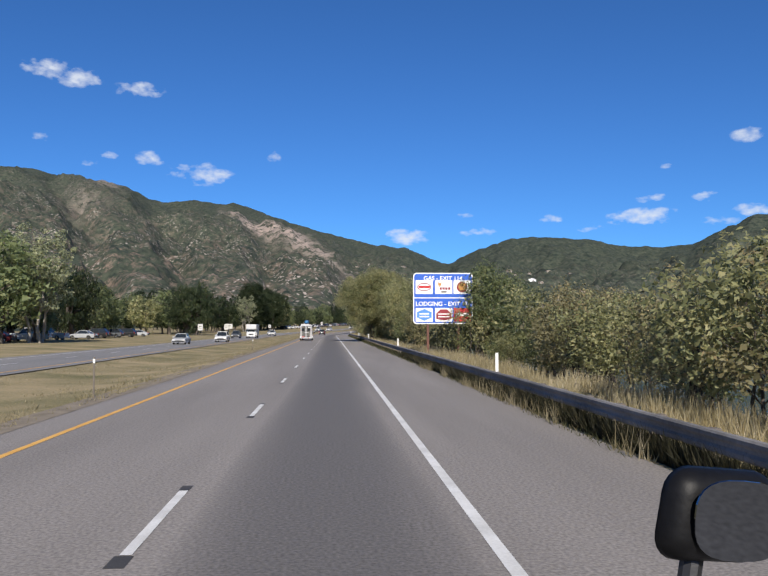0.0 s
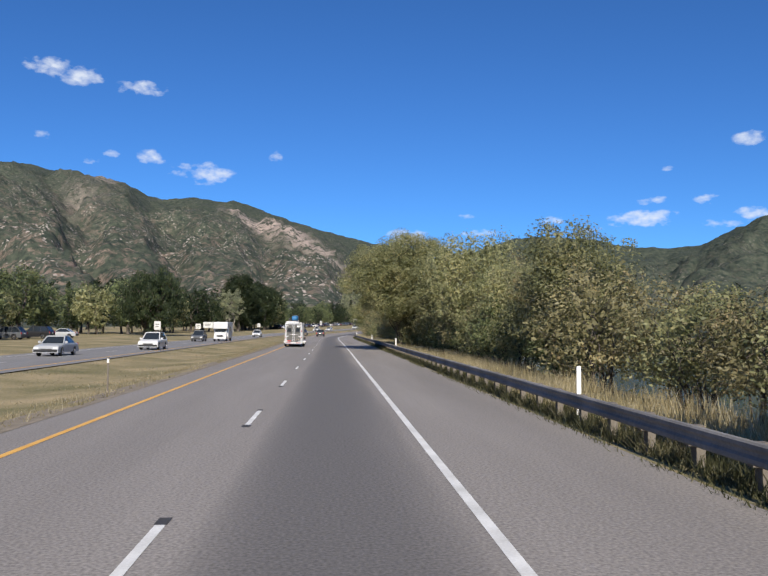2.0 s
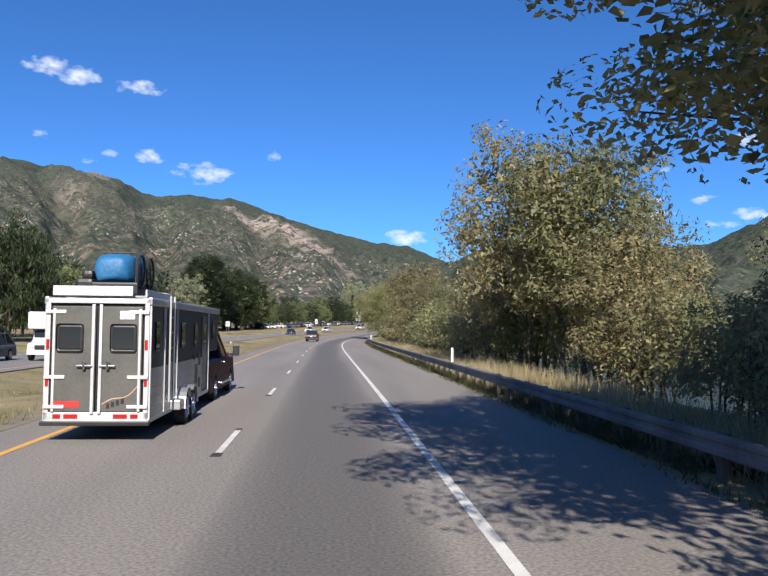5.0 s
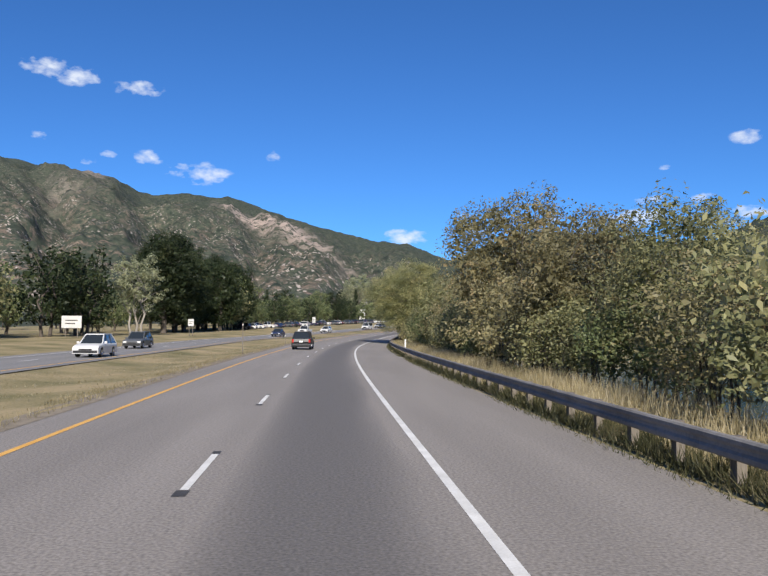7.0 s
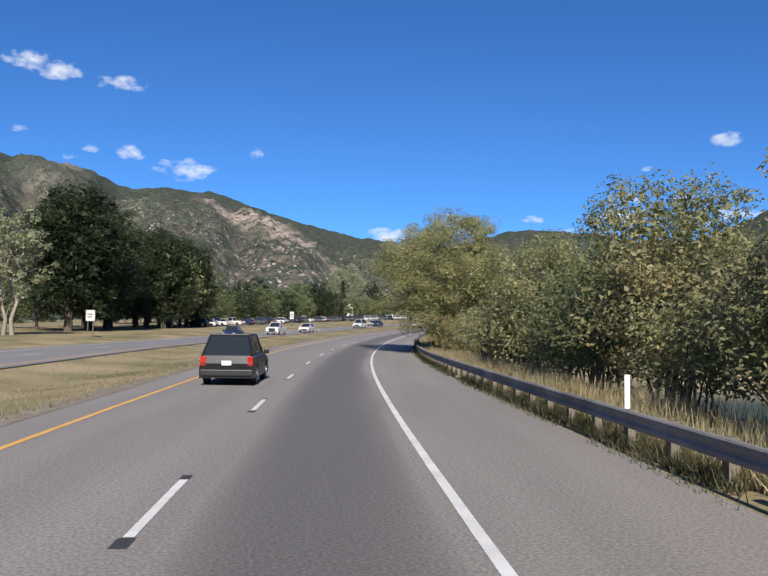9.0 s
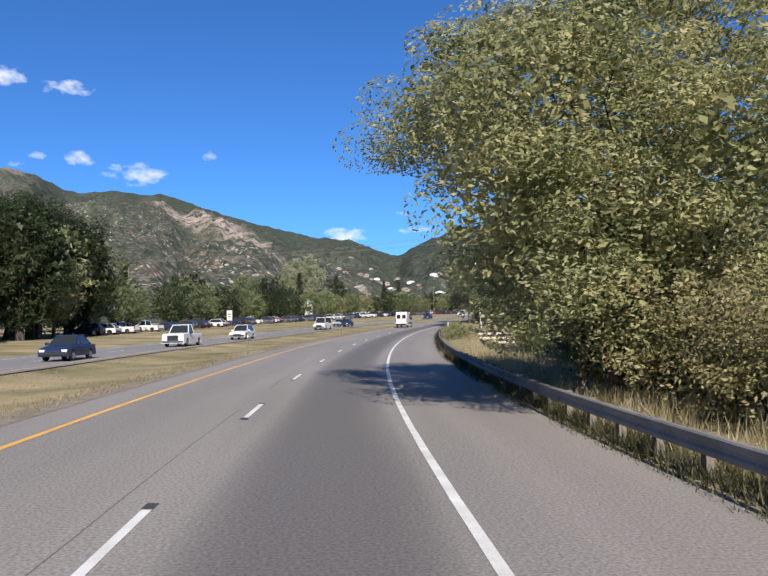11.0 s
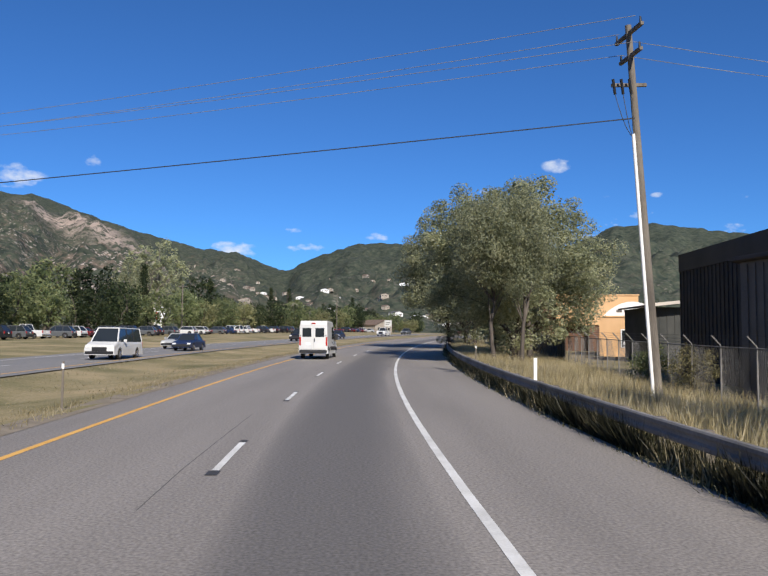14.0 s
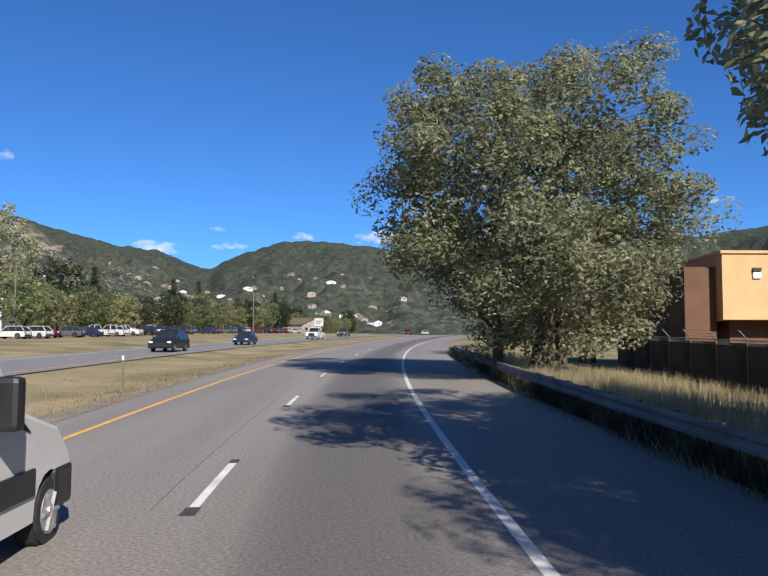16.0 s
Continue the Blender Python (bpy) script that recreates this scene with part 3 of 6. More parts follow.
def tree(name, label, seed, height, spread, bare, trunk_r, clumps, per, leaf, leaf_mat, bark=None, clump_r=0.8, stems=1, droop=0.0, cone=False, category="tree", limbs=26, fill=12, wide=.36, low=.6, lobe_count=16, inner=.2, reach=.68, clear=(-99, 0), sides=4):
    """One tree or shrub at the origin: trunk with limbs, and a crown of leaf clumps with gaps."""
    rng = np.random.default_rng(seed)
    bark = bark or BARK
    mid, half = (height + bare) / 2, (height - bare) / 2
    # the crown billows out in rounded lobes; clumps of leaves sit on them
    lobes = [(np.array([0, 0, mid]), spread * .55, np.zeros(3))]
    count = 0 if cone else lobe_count
    for i in range(count):
        u, w = 1 - 2 * (i + .5) / count, i * 2.39996 + rng.normal() * .25
        d = np.array([math.sqrt(1 - u * u) * math.cos(w), math.sqrt(1 - u * u) * math.sin(w), u])
        f = rng.uniform(.52, .74)
        r = spread * rng.uniform(.28, .46)
        lobes.append((np.array([d[0] * spread * f, d[1] * spread * f, max(bare + r * .5, mid + d[2] * half * f)]), r, d))
    size_of = np.array([k[1] ** 2 for k in lobes])
    cs, deep = [], []
    while len(cs) < clumps:
        if cone:
            u = rng.uniform(0, 1) ** 1.4
            w = spread * (1 - u) * (0.75 + 0.25 * math.sin(u * 40)) * rng.uniform(.45, 1)
            t = rng.uniform(0, 2 * math.pi)
            cs.append(np.array([math.cos(t) * w, math.sin(t) * w, bare + u * (height - bare)]))
            continue
        c, r, d = lobes[rng.choice(len(lobes), p=size_of / size_of.sum())]
        q = rng.normal(size=3)
        q /= np.linalg.norm(q)
        if q @ d < -.35:
            continue
        lump = 1 + .35 * noise.noise(Vector(q * 2.2) + Vector(c))
        p = c + q * np.array([1, 1, min(1, half / spread * 1.1)]) * r * lump * rng.uniform(.55, 1) ** .5
        if p[2] > bare * low and not (p[0] < clear[0] and p[2] < clear[1]):
            cs.append(p)
    for i in range(clumps * fill):
        if cone:
            deep.append(cs[i % clumps] * np.array([.7, .7, 1]) + rng.normal(size=3) * .2)
            continue
        c, r, d = lobes[rng.choice(len(lobes), p=size_of / size_of.sum())]
        q = rng.normal(size=3)
        p = c + q / np.linalg.norm(q) * r * rng.uniform(0, 1) ** .4 * reach
        if not (p[0] < clear[0] and p[2] < clear[1] + .3):
            deep.append(p)
    deep = np.array(deep)
    deep[:, 2] = np.maximum(deep[:, 2], .3)
    verts, faces = [], []
    roots = [Vector((0, 0, 0)) if stems == 1 else Vector((math.cos(6.28 * k / stems), math.sin(6.28 * k / stems), 0)) * spread * float(rng.uniform(.06, .24)) for k in range(stems)]
    tops = []
    for r0 in roots:
        lean = Vector((rng.normal() * .06, rng.normal() * .06, 0)) * height + r0 * (1.2 if stems > 1 else 0)
        top = Vector((lean.x, lean.y, height * (0.93 if cone else 0.72)))
        path = [r0.lerp(top, k / 6) + Vector((rng.normal(), rng.normal(), 0)) * height * 0.012 * min(k, 5) for k in range(7)]
        path[0] = r0 - Vector((0, 0, 0.15))
        tr = trunk_r / math.sqrt(stems)
        tube(path, [tr * (1.35, 1, .86, .72, .55, .38, .15)[k] for k in range(7)], 7, verts, faces)
        tops.append((path, tr))
    for i in range(0, len(cs), max(1, clumps // limbs)):
        path, tr = tops[i % len(tops)]
        e = Vector(cs[i])
        k = max(1, min(5, int(6 * max(0.1, e.z - spread * 0.45) / (height * .75))))
        a = path[k]
        m1 = a.lerp(e, .35) + Vector((rng.normal() * .2, rng.normal() * .2, .12 * (e - a).length * (-1 if cone else 1)))
        m2 = a.lerp(e, .7) + Vector((rng.normal() * .25, rng.normal() * .25, .08 * (e - a).length))
        tube([a, m1, m2, e], [tr * .42, tr * .27, tr * .15, .012], 4, verts, faces)
    ob = empty(name, Matrix(), label, category, "roadside trees" if category == "tree" else "roadside shrubs")
    part("trunk", mesh_of("trunk", verts, faces, bark, True), bark, ob)
    part("crown", quads("crown", leaves(rng, cs, clump_r, per, leaf, droop, inside=deep, wide=wide, inner=inner, sides=sides), leaf_mat, sides), leaf_mat, ob)
    return ob


PLACED = set()


def plant(proto, s, lat, size=1.0, turn=None, z=0.0, height=1.0):
    m = stand(s, lat, RND.uniform(0, 360) if turn is None else turn, size, z - 0.05) @ Matrix.Diagonal((1, 1, height, 1))
    if proto.name not in PLACED:
        PLACED.add(proto.name)
        proto.matrix_world = m
        return proto
    return copy_thing(proto, m @ Matrix.Diagonal((*[1 / k for k in proto.scale], 1)))


RND = random.Random(7)
# shrubs and trees between the guardrail and the river
BUSHES = [tree("shrub", "dense olive-green roadside willow shrub", 11, 4.2, 2.7, .3, .10, 84, 42, .092, LEAF_OLIVE, limbs=14, clump_r=.62, stems=6, category="shrub", fill=7, inner=.13, wide=.42, reach=.72, lobe_count=11),
          tree("shrub", "brownish turning roadside shrub", 12, 4.6, 2.6, .3, .10, 84, 42, .092, LEAF_BROWN, limbs=14, clump_r=.6, stems=6, category="shrub", fill=7, inner=.13, wide=.42, reach=.72, lobe_count=12),
          tree("shrub", "green leafy roadside shrub", 13, 3.8, 2.5, .2, .09, 84, 42, .092, LEAF_GREEN, limbs=14, clump_r=.6, stems=5, category="shrub", fill=7, inner=.13, wide=.42, reach=.72, lobe_count=10)]
MIDS = [tree("willow_tree", "tall olive willow tree with many thin stems", 21, 9.0, 4.1, 1.2, .17, 180, 80, .105, LEAF_OLIVE, clump_r=.8, stems=6, fill=12, inner=.19, wide=.42, lobe_count=15, sides=3),
        tree("boxelder_tree", "tall brown-green turning tree by the river", 22, 9.0, 3.9, 1.2, .17, 170, 80, .105, LEAF_BROWN, clump_r=.8, stems=5, fill=12, inner=.19, wide=.42, lobe_count=14, sides=3),
        tree("ash_tree", "leafy green ash tree by the river", 23, 8.5, 3.5, 1.2, .15, 160, 80, .105, LEAF_GREEN, clump_r=.75, stems=4, fill=12, inner=.19, wide=.42, lobe_count=13, sides=3)]
BIG = [tree("cottonwood_tree", "broad leafy cottonwood tree beside the guardrail", 33, 12.6, 6.6, 2.0, .26, 330, 380, .072, LEAF_OLIVE, limbs=40, clump_r=.95, stems=5, fill=40, inner=.14, wide=.42, reach=.8, lobe_count=17, clear=(-3.2, 7.4)),
       tree("cottonwood_tree", "large cottonwood tree overhanging the shoulder", 31, 13.5, 6.4, 3.0, .34, 330, 300, .08, LEAF_OLIVE, limbs=40, clump_r=.9, stems=3, fill=60, inner=.14, wide=.42, reach=.88, lobe_count=19, clear=(-3.9, 6.6)),
       tree("elm_tree", "large dense grey-green elm tree", 32, 14.5, 6.8, .5, .36, 340, 235, .105, LEAF_GREY, clump_r=.95, stems=4, fill=32, inner=.15, reach=.82, wide=.42, lobe_count=20, clear=(-3.0, 4.6)),
       tree("elm_tree", "tall elm tree with a high crown over the shoulder", 37, 12.8, 6.2, 5.4, .3, 240, 210, .105, LEAF_GREY, clump_r=1.2, stems=2, fill=14, inner=.15, reach=.82, wide=.42, low=.95, lobe_count=16)]
for p_ in BUSHES + MIDS + BIG:
    PLACED.discard(p_.name)

TALL = [(58.5, 12.2, 2, .9, 1.05), (85, 10.7, 0, .82, .98), (91, 11.5, 1, .7, 1), (164, 12.4, 0, 1.2, 1.1), (354, 18.0, 2, .62, 1), (357, 21, 2, .6, 1), (96, 11, 0, .72, 1), (101, 12, 1, .8, 1), (107, 10.8, 0, 1.0, 1.05), (112, 12.5, 1, 1.0, 1.05), (117, 10.8, 0, 1.05, 1.0),
        (122, 12.4, 1, 1.1, 1.05), (127, 11.0, 0, 1.05, 1.0), (132, 12.5, 1, 1.1, 1.05), (168, 10.6, 1, 1.3, 1.15),
        (172, 12.5, 0, .95, 1), (206, 12, 0, .8, 1), (214, 11.5, 1, .95, 1), (229.5, 11.3, 1, 1.22, 1.08), (236, 12.5, 2, .85, 1), (247, 11.5, 1, .8, 1),
        (258, 12, 0, .9, 1), (268, 12.5, 2, .85, 1), (278, 12.5, 0, .95, 1), (138, 10.6, 1, .62, .8), (147, 13.5, 0, .8, .9), (160, 13, 1, .85, 1), (330, 13, 2, 1.1, 1.02), (374, 12.2, 2, 1.05, 1), (313, 14, 1, .9, 1), (322, 15.5, 0, .9, 1)]
for s, lat, k, size, tall in TALL:
    plant(MIDS[k], s, lat, size, height=tall)
for s, lat, k, size, tall in [(133.4, 7.3, 1, 1.08, .86), (128.5, 13.2, 1, 1.0, .78), (304, 7.6, 0, 1.18, .83), (419.3, 10.1, 2, 1.06, .88), (410.5, 8.6, 3, .62, 1.36), (446, 7.2, 2, 1.12, .86),
                              (468, 14, 2, .8, 1)]:
    plant(BIG[k], s, lat, size, RND.uniform(-18, 18), height=tall)
for s in np.arange(8, 286, 3.1):
    low = 24 < s < 60
    lat = RND.uniform(9.6, 11.6) if not low else RND.uniform(10.5, 13)
    size = RND.uniform(.75, 1.15) * (0.62 if 38 < s < 57 else 1.0) * (1.1 if 175 < s < 290 else 1)
    if 139 < s < 168:
        if RND.random() < .45:
            continue
        lat += 2
    plant(BUSHES[RND.choice((0, 0, 1, 1, 2))], s, lat, size)
    if s % 3 < .5:
        plant(BUSHES[RND.choice((0, 1, 2))], s + 1.5, RND.uniform(14, 16.5), RND.uniform(1.1, 1.5))
for s, lat, k, size in [(131, 8.6, 0, .8), (134.5, 8.9, 1, .85), (138, 8.8, 1, .8), (141, 9.2, 0, .85), (145, 9.6, 1, .7), (303.5, 8.6, 0, .95), (299.5, 8.8, 1, .8), (131, 9.4, 1, .6), (140, 9.6, 2, .6), (136.5, 11.6, 1, .75), (143, 10.5, 0, .6), (287, 13, 2, .9), (290, 15, 2, 1.1), (293, 12.5, 0, .7), (298, 14, 2, 1.0), (303, 15.5, 2, 1.2), (296, 11.2, 0, .95), (302, 9.8, 0, .9), (307, 9.2, 0, .8), (134, 10.8, 0, .85), (129.5, 10.6, 1, .8), (149, 12.2, 1, .8), (300.5, 11.5, 0, 1.05), (305, 12, 1, 1.1), (310.5, 12.2, 2, 1.0), (296, 9.2, 1, .75), (299, 10, 0, .8), (302.5, 9, 1, .7), (306, 10.2, 0, .85), (309, 9, 2, .75), (312.5, 9.6, 1, .8), (308, 13.5, 0, 1.1), (318, 11, 2, .85), (323, 12.5, 0, .9), (327, 10.5, 2, .8), (333, 11.5, 2, .95), (338, 12.5, 1, .9), (347, 12.9, 2, 1.12), (352, 15, 2, 1.1), (350, 6.9, 0, .46), (347.5, 6.9, 0, .42), (352.3, 6.8, 0, .5),
                        (368, 15, 2, .9), (380, 14, 2, .6), (392, 13.3, 1, .45), (398, 13.6, 2, .5), (480, 12, 0, 1), (495, 10, 2, .9), (510, 12, 1, 1)]:
    plant(BUSHES[k], s, lat, size)

# trees across the valley floor, seen from farther off
FAR = [tree("broadleaf_tree", "dark green broadleaf tree behind the frontage", 41, 13, 5.2, .6, .3, 120, 18, .30, LEAF_DARK, limbs=9, clump_r=1.0, stems=2, fill=3, inner=.5, reach=.75, wide=.5, sides=3),
       tree("broadleaf_tree", "mid-green rounded valley tree", 42, 12, 5.0, .5, .3, 120, 18, .30, LEAF_GREEN, limbs=9, clump_r=1.0, stems=1, fill=3, inner=.5, reach=.75, wide=.5, sides=3),
       tree("broadleaf_tree", "yellowish olive valley tree", 43, 10, 4.4, .5, .25, 100, 18, .29, LEAF_OLIVE, limbs=9, clump_r=.9, stems=3, fill=3, inner=.5, reach=.75, wide=.5, sides=3),
       tree("conifer_tree", "dark conical spruce tree", 44, 18, 4.4, .5, .3, 190, 30, .24, LEAF_DARK, limbs=9, clump_r=.9, cone=True, fill=4, wide=.4, sides=3),
       tree("weeping_willow", "dark green weeping willow by the frontage", 45, 13, 6.0, .8, .4, 170, 50, .32, LEAF_DARK, clump_r=1.0, droop=2.6, fill=8, inner=.4, wide=.18, sides=3),
       tree("cottonwood_tree", "tall cottonwood with pale bare limbs", 46, 22, 7.0, 4.0, .5, 150, 40, .34, LEAF_GREY, BARK_PALE, clump_r=1.1, stems=3, fill=3, wide=.45, sides=3),
       tree("pine_tree", "large dark bushy pine by the frontage road", 47, 16, 5.6, .4, .36, 260, 70, .2, LEAF_DARK, limbs=16, clump_r=1.0, fill=14, inner=.4, reach=.8, wide=.3, lobe_count=24, sides=3)]
for s, lat, k, size in [(104, -37.5, 5, .74), (99, -40, 1, 1.2), (112, -41, 1, 1.1), (122, -44, 2, .8), (150, -48, 4, 1.05), (143, -56, 0, 1.1), (136, -55, 0, 1.05), (162, -55, 0, 1.1), (172, -52, 1, 1.0), (221, -37, 4, 1.15), (228, -41, 4, 1.1),
                        (300, -48, 0, 1.15), (308, -46, 0, 1.2), (316, -50, 0, 1.1), (318, -41, 5, .72), (340, -45, 6, 1.4), (348, -46, 6, 1.4), (355, -47, 6, 1.05), (362, -50, 6, 1.15), (246, -50, 1, 1.2), (256, -54, 0, 1.2), (265, -49, 1, 1.15), (274, -53, 0, 1.25), (283, -50, 2, 1.3), (291, -54, 1, 1.2), (374, -46, 6, 1.2), (381, -47.5, 2, 1.45), (397, -50, 1, 1.35), (384, -50, 1, 1.4), (388, -54, 6, 1.35), (392, -50, 6, 1.2), (380, -55, 6, 1.3),
                        (543, -78, 5, 1.15), (536, -80, 5, .85), (518, -66, 3, .85), (498, -68, 3, .7), (545, -70, 1, .8), (553, -72, 1, .8)]:
    plant(FAR[k], s, lat, size)
for k_, s in enumerate(np.arange(60, 800, 8.5)):
    plant(FAR[RND.choice((0, 0, 1, 1, 2))], s, RND.uniform(-66, -54) - (16 if s > 400 else 0), RND.uniform(.8, 1.25) * (.8 if s > 560 else 1))
    if k_ % 2:
        continue
    plant(FAR[RND.choice((0, 1, 2, 3))], s + 4, RND.uniform(-110, -80), RND.uniform(.8, 1.2))
for s in np.arange(398, 660, 9.0):
    plant(FAR[RND.choice((0, 1, 1, 2))], s, -RND.uniform(53, 58) - .045 * (s - 392), RND.uniform(.62, .95))
for s in np.arange(480, 800, 14.0):
    plant(FAR[RND.choice((0, 1, 2))], s, RND.uniform(26, 60), RND.uniform(.45, .8))
for s in np.arange(20, 480, 15.0):
    plant(FAR[RND.choice((0, 1, 2))], s, RND.uniform(70, 100), RND.uniform(.5, .9))


# grass: nobody could count it
def blades(name, label, mat, n, s0, s1, lat0, lat1, tall, wide, seed, lean=.25, cover=-.18):
    rng = np.random.default_rng(seed)
    ss, ll = rng.uniform(s0, s1, n), lat0 + (lat1 - lat0) * rng.uniform(0, 1, n) ** 1.2
    keep = [noise.noise(Vector((q * .22, k * .6, seed))) > cover for q, k in zip(ss, ll)]
    ss, ll = ss[keep], ll[keep]
    n = len(ss)
    h = np.interp(ss, S, HEAD)
    z = np.interp(ss, S, CZ) + tilt(ss, ll) + np.array([lie(q, k) for q, k in zip(ss, ll)])
    c = np.stack([np.interp(ss, S, CX) + ll * np.cos(h), np.interp(ss, S, CY) + ll * np.sin(h), z - .02], 1)
    t = rng.uniform(0, 2 * math.pi, n)
    side = np.stack([np.cos(t), np.sin(t), np.zeros(n)], 1) * (wide * rng.uniform(.6, 1.3, n))[:, None]
    up = np.stack([rng.normal(size=n) * lean, rng.normal(size=n) * lean, np.ones(n)], 1) * (tall * rng.uniform(.45, 1.15, n))[:, None]
    bend = np.stack([rng.normal(size=n), rng.normal(size=n), np.zeros(n)], 1) * tall * .12
    v = np.empty((n, 3, 3))
    v[:, 0], v[:, 1], v[:, 2] = c - side * .7, c + side * .7, c + up + bend
    tagged(part(name, quads(name, v.reshape(-1, 3), mat, 3), mat), label, "grass", kind="stuff")


blades("tall_grass", "tall dry straw-coloured grass behind the guardrail", STRAW, 125000, -5, 480, 5.9, 9.6, .68, .022, 3)
blades("tall_grass", "tall dry straw-coloured grass on open ground", STRAW, 60000, 336, 450, 6.0, 14, .58, .017, 4)
blades("weeds", "green weeds growing under the guardrail", WEED, 125000, -5, 480, 5.5, 6.3, .36, .02, 5, .5, cover=-.5)
blades("weeds", "sparse weeds in front of the guardrail", WEED, 22000, -5, 480, 5.1, 5.5, .22, .02, 8, .5)
blades("median_grass", "short dry tufts on the median", STRAW, 50000, 0, 470, -15.2, -7.0, .10, .03, 6, .5)
blades("median_grass", "shaggy dry tufts along the median edge", STRAW, 26000, 0, 470, -8.6, -7.0, .2, .02, 7, .4)
# these three carry the guardrail's shade in their dark colour
blades("weeds", "dense weeds under the guardrail, coloured dark as shade", WEED_SHADE, 26000, -5, 60, 5.44, 5.72, .56, .024, 9, .25, cover=-1)
blades("weeds", "tall weeds before the guardrail, coloured dark as shade", WEED_SHADE, 9000, 326, 384, 5.36, 5.52, .72, .026, 14, .3, cover=-.2)
blades("weeds", "dense weeds overgrowing the guardrail, coloured dark as shade", WEED_SHADE, 23000, 320, 480, 5.44, 5.72, .56, .024, 10, .3, cover=-.5)
blades("dry_weeds", "straw-dry weed stalks standing before the guardrail", STRAW, 1500, -5, 46, 5.15, 5.45, .6, .016, 11, .3, cover=-.1)
blades("dry_weeds", "straw-dry weed stalks standing before the overgrown guardrail", STRAW, 3000, 330, 480, 5.15, 5.45, .55, .016, 12, .3, cover=.05)


# ---- roadside furniture ----
def make_guardrail():
    g = empty("guardrail", Matrix(), "weathered galvanised steel guardrail on posts beside the shoulder", "guardrail")
    prof = [(-.02, .79), (.035, .785), (.062, .755), (.062, .70), (.032, .655), (.032, .605), (.062, .56), (.062, .505), (.04, .478), (0, .47)]
    v, f, n = [], [], len(prof)
    ss = np.arange(-20, 476, 2.0)
    for q in ss:
        for o, z in prof:
            v.append(at(q, 5.52 - o, z - .04))
        for o, z in prof[::-1]:
            v.append(at(q, 5.535 - o, z - .04))
    m = 2 * n
    for i in range(len(ss) - 1):
        for k in range(m):
            f.append((i * m + k, i * m + (k + 1) % m, (i + 1) * m + (k + 1) % m, (i + 1) * m + k))
    part("beam", mesh_of("beam", v, f, STEEL), STEEL, g, "long corrugated steel beam")
    post = boxes((-.075, .075, -.10, .10, -.3, .76), bevel=.012)
    pm = bpy.data.meshes.new("post")
    post.to_mesh(pm)
    pm.materials.append(WOOD_GREY)
    bm = boxes((-.06, .06, -.075, .075, .43, .75), bevel=.01)
    block = bpy.data.meshes.new("block")
    bm.to_mesh(block)
    block.materials.append(WOOD_GREY)
    for q in np.arange(-19, 476, 1.905):
        for name, me, lat in (("post", pm, 5.74), ("block", block, 5.60)):
            if name == "block" and q > 130:
                continue
            ob = part(name, me, WOOD_GREY, g)
            ob.matrix_world = Matrix.Translation(at(q, lat, -.04)) @ Matrix.Rotation(heading(q), 4, "Z")


def delineator(s, lat, tall, white=True):
    d = empty("delineator_post", stand(s, lat), "white roadside delineator post with reflector" if white else "thin brown marker post with a pale reflector", "marker post", "marker posts")
    mat = WHITE if white else WOOD_GREY
    part("post", boxes((-.055, .055, -.012, .012, -.2, tall), bevel=.006) if white else boxes((-.03, .03, -.012, .012, -.2, tall), bevel=.004), mat, d)
    part("reflector", boxes((-.035, .035, -.02, -.013, tall - .2, tall - .06)), LAMP_CLEAR, d)


make_guardrail()
for q in (27.9, 69.6, 124, 165.5, 246.5, 386.6):
    delineator(q, 5.95, 1.3)
for q in (359.8, 406.5):
    delineator(q, 6.3, 1.25, False)
for q, tall in ((26.1, 1.3), (78, 1.2), (191, 1.2), (245.6, 2.6), (279, 1.2), (333.5, 1.3), (382.5, 1.3), (438, 1.3)):
    delineator(q, -7.6, tall, False)


def text_mesh(body, size, depth=0.004, align="CENTER"):
    cu = bpy.data.curves.new("lettering", "FONT")
    cu.body, cu.size, cu.extrude, cu.align_x, cu.align_y = body, size, depth, align, "CENTER"
    cu.offset = size * 0.02
    ob = bpy.data.objects.new("lettering", cu)
    me = bpy.data.meshes.new_from_object(ob)
    bpy.data.objects.remove(ob)
    return me


def rounded_panel(w, h, r, y0, y1, n=6):
    """A plate in the xz plane with rounded corners, centred."""
    bm = bmesh.new()
    pts = []
    for cx, cz, a0 in ((w / 2 - r, h / 2 - r, 0), (-w / 2 + r, h / 2 - r, 90), (-w / 2 + r, -h / 2 + r, 180), (w / 2 - r, -h / 2 + r, 270)):
        for k in range(n + 1):
            a = radians(a0 + 90 * k / n)
            pts.append((cx + r * math.cos(a), cz + r * math.sin(a)))
    face = bm.faces.new([bm.verts.new((x, y0, z)) for x, z in pts])
    ext = bmesh.ops.extrude_face_region(bm, geom=[face])
    bmesh.ops.translate(bm, verts=[g for g in ext["geom"] if isinstance(g, bmesh.types.BMVert)], vec=(0, y1 - y0, 0))
    bmesh.ops.recalc_face_normals(bm, faces=bm.faces)
    return bm


def poly_plate(pts, y0, y1):
    bm = bmesh.new()
    face = bm.faces.new([bm.verts.new((x, y0, z)) for x, z in pts])
    ext = bmesh.ops.extrude_face_region(bm, geom=[face])
    bmesh.ops.translate(bm, verts=[g for g in ext["geom"] if isinstance(g, bmesh.types.BMVert)], vec=(0, y1 - y0, 0))
    bmesh.ops.recalc_face_normals(bm, faces=bm.faces)
    return bm


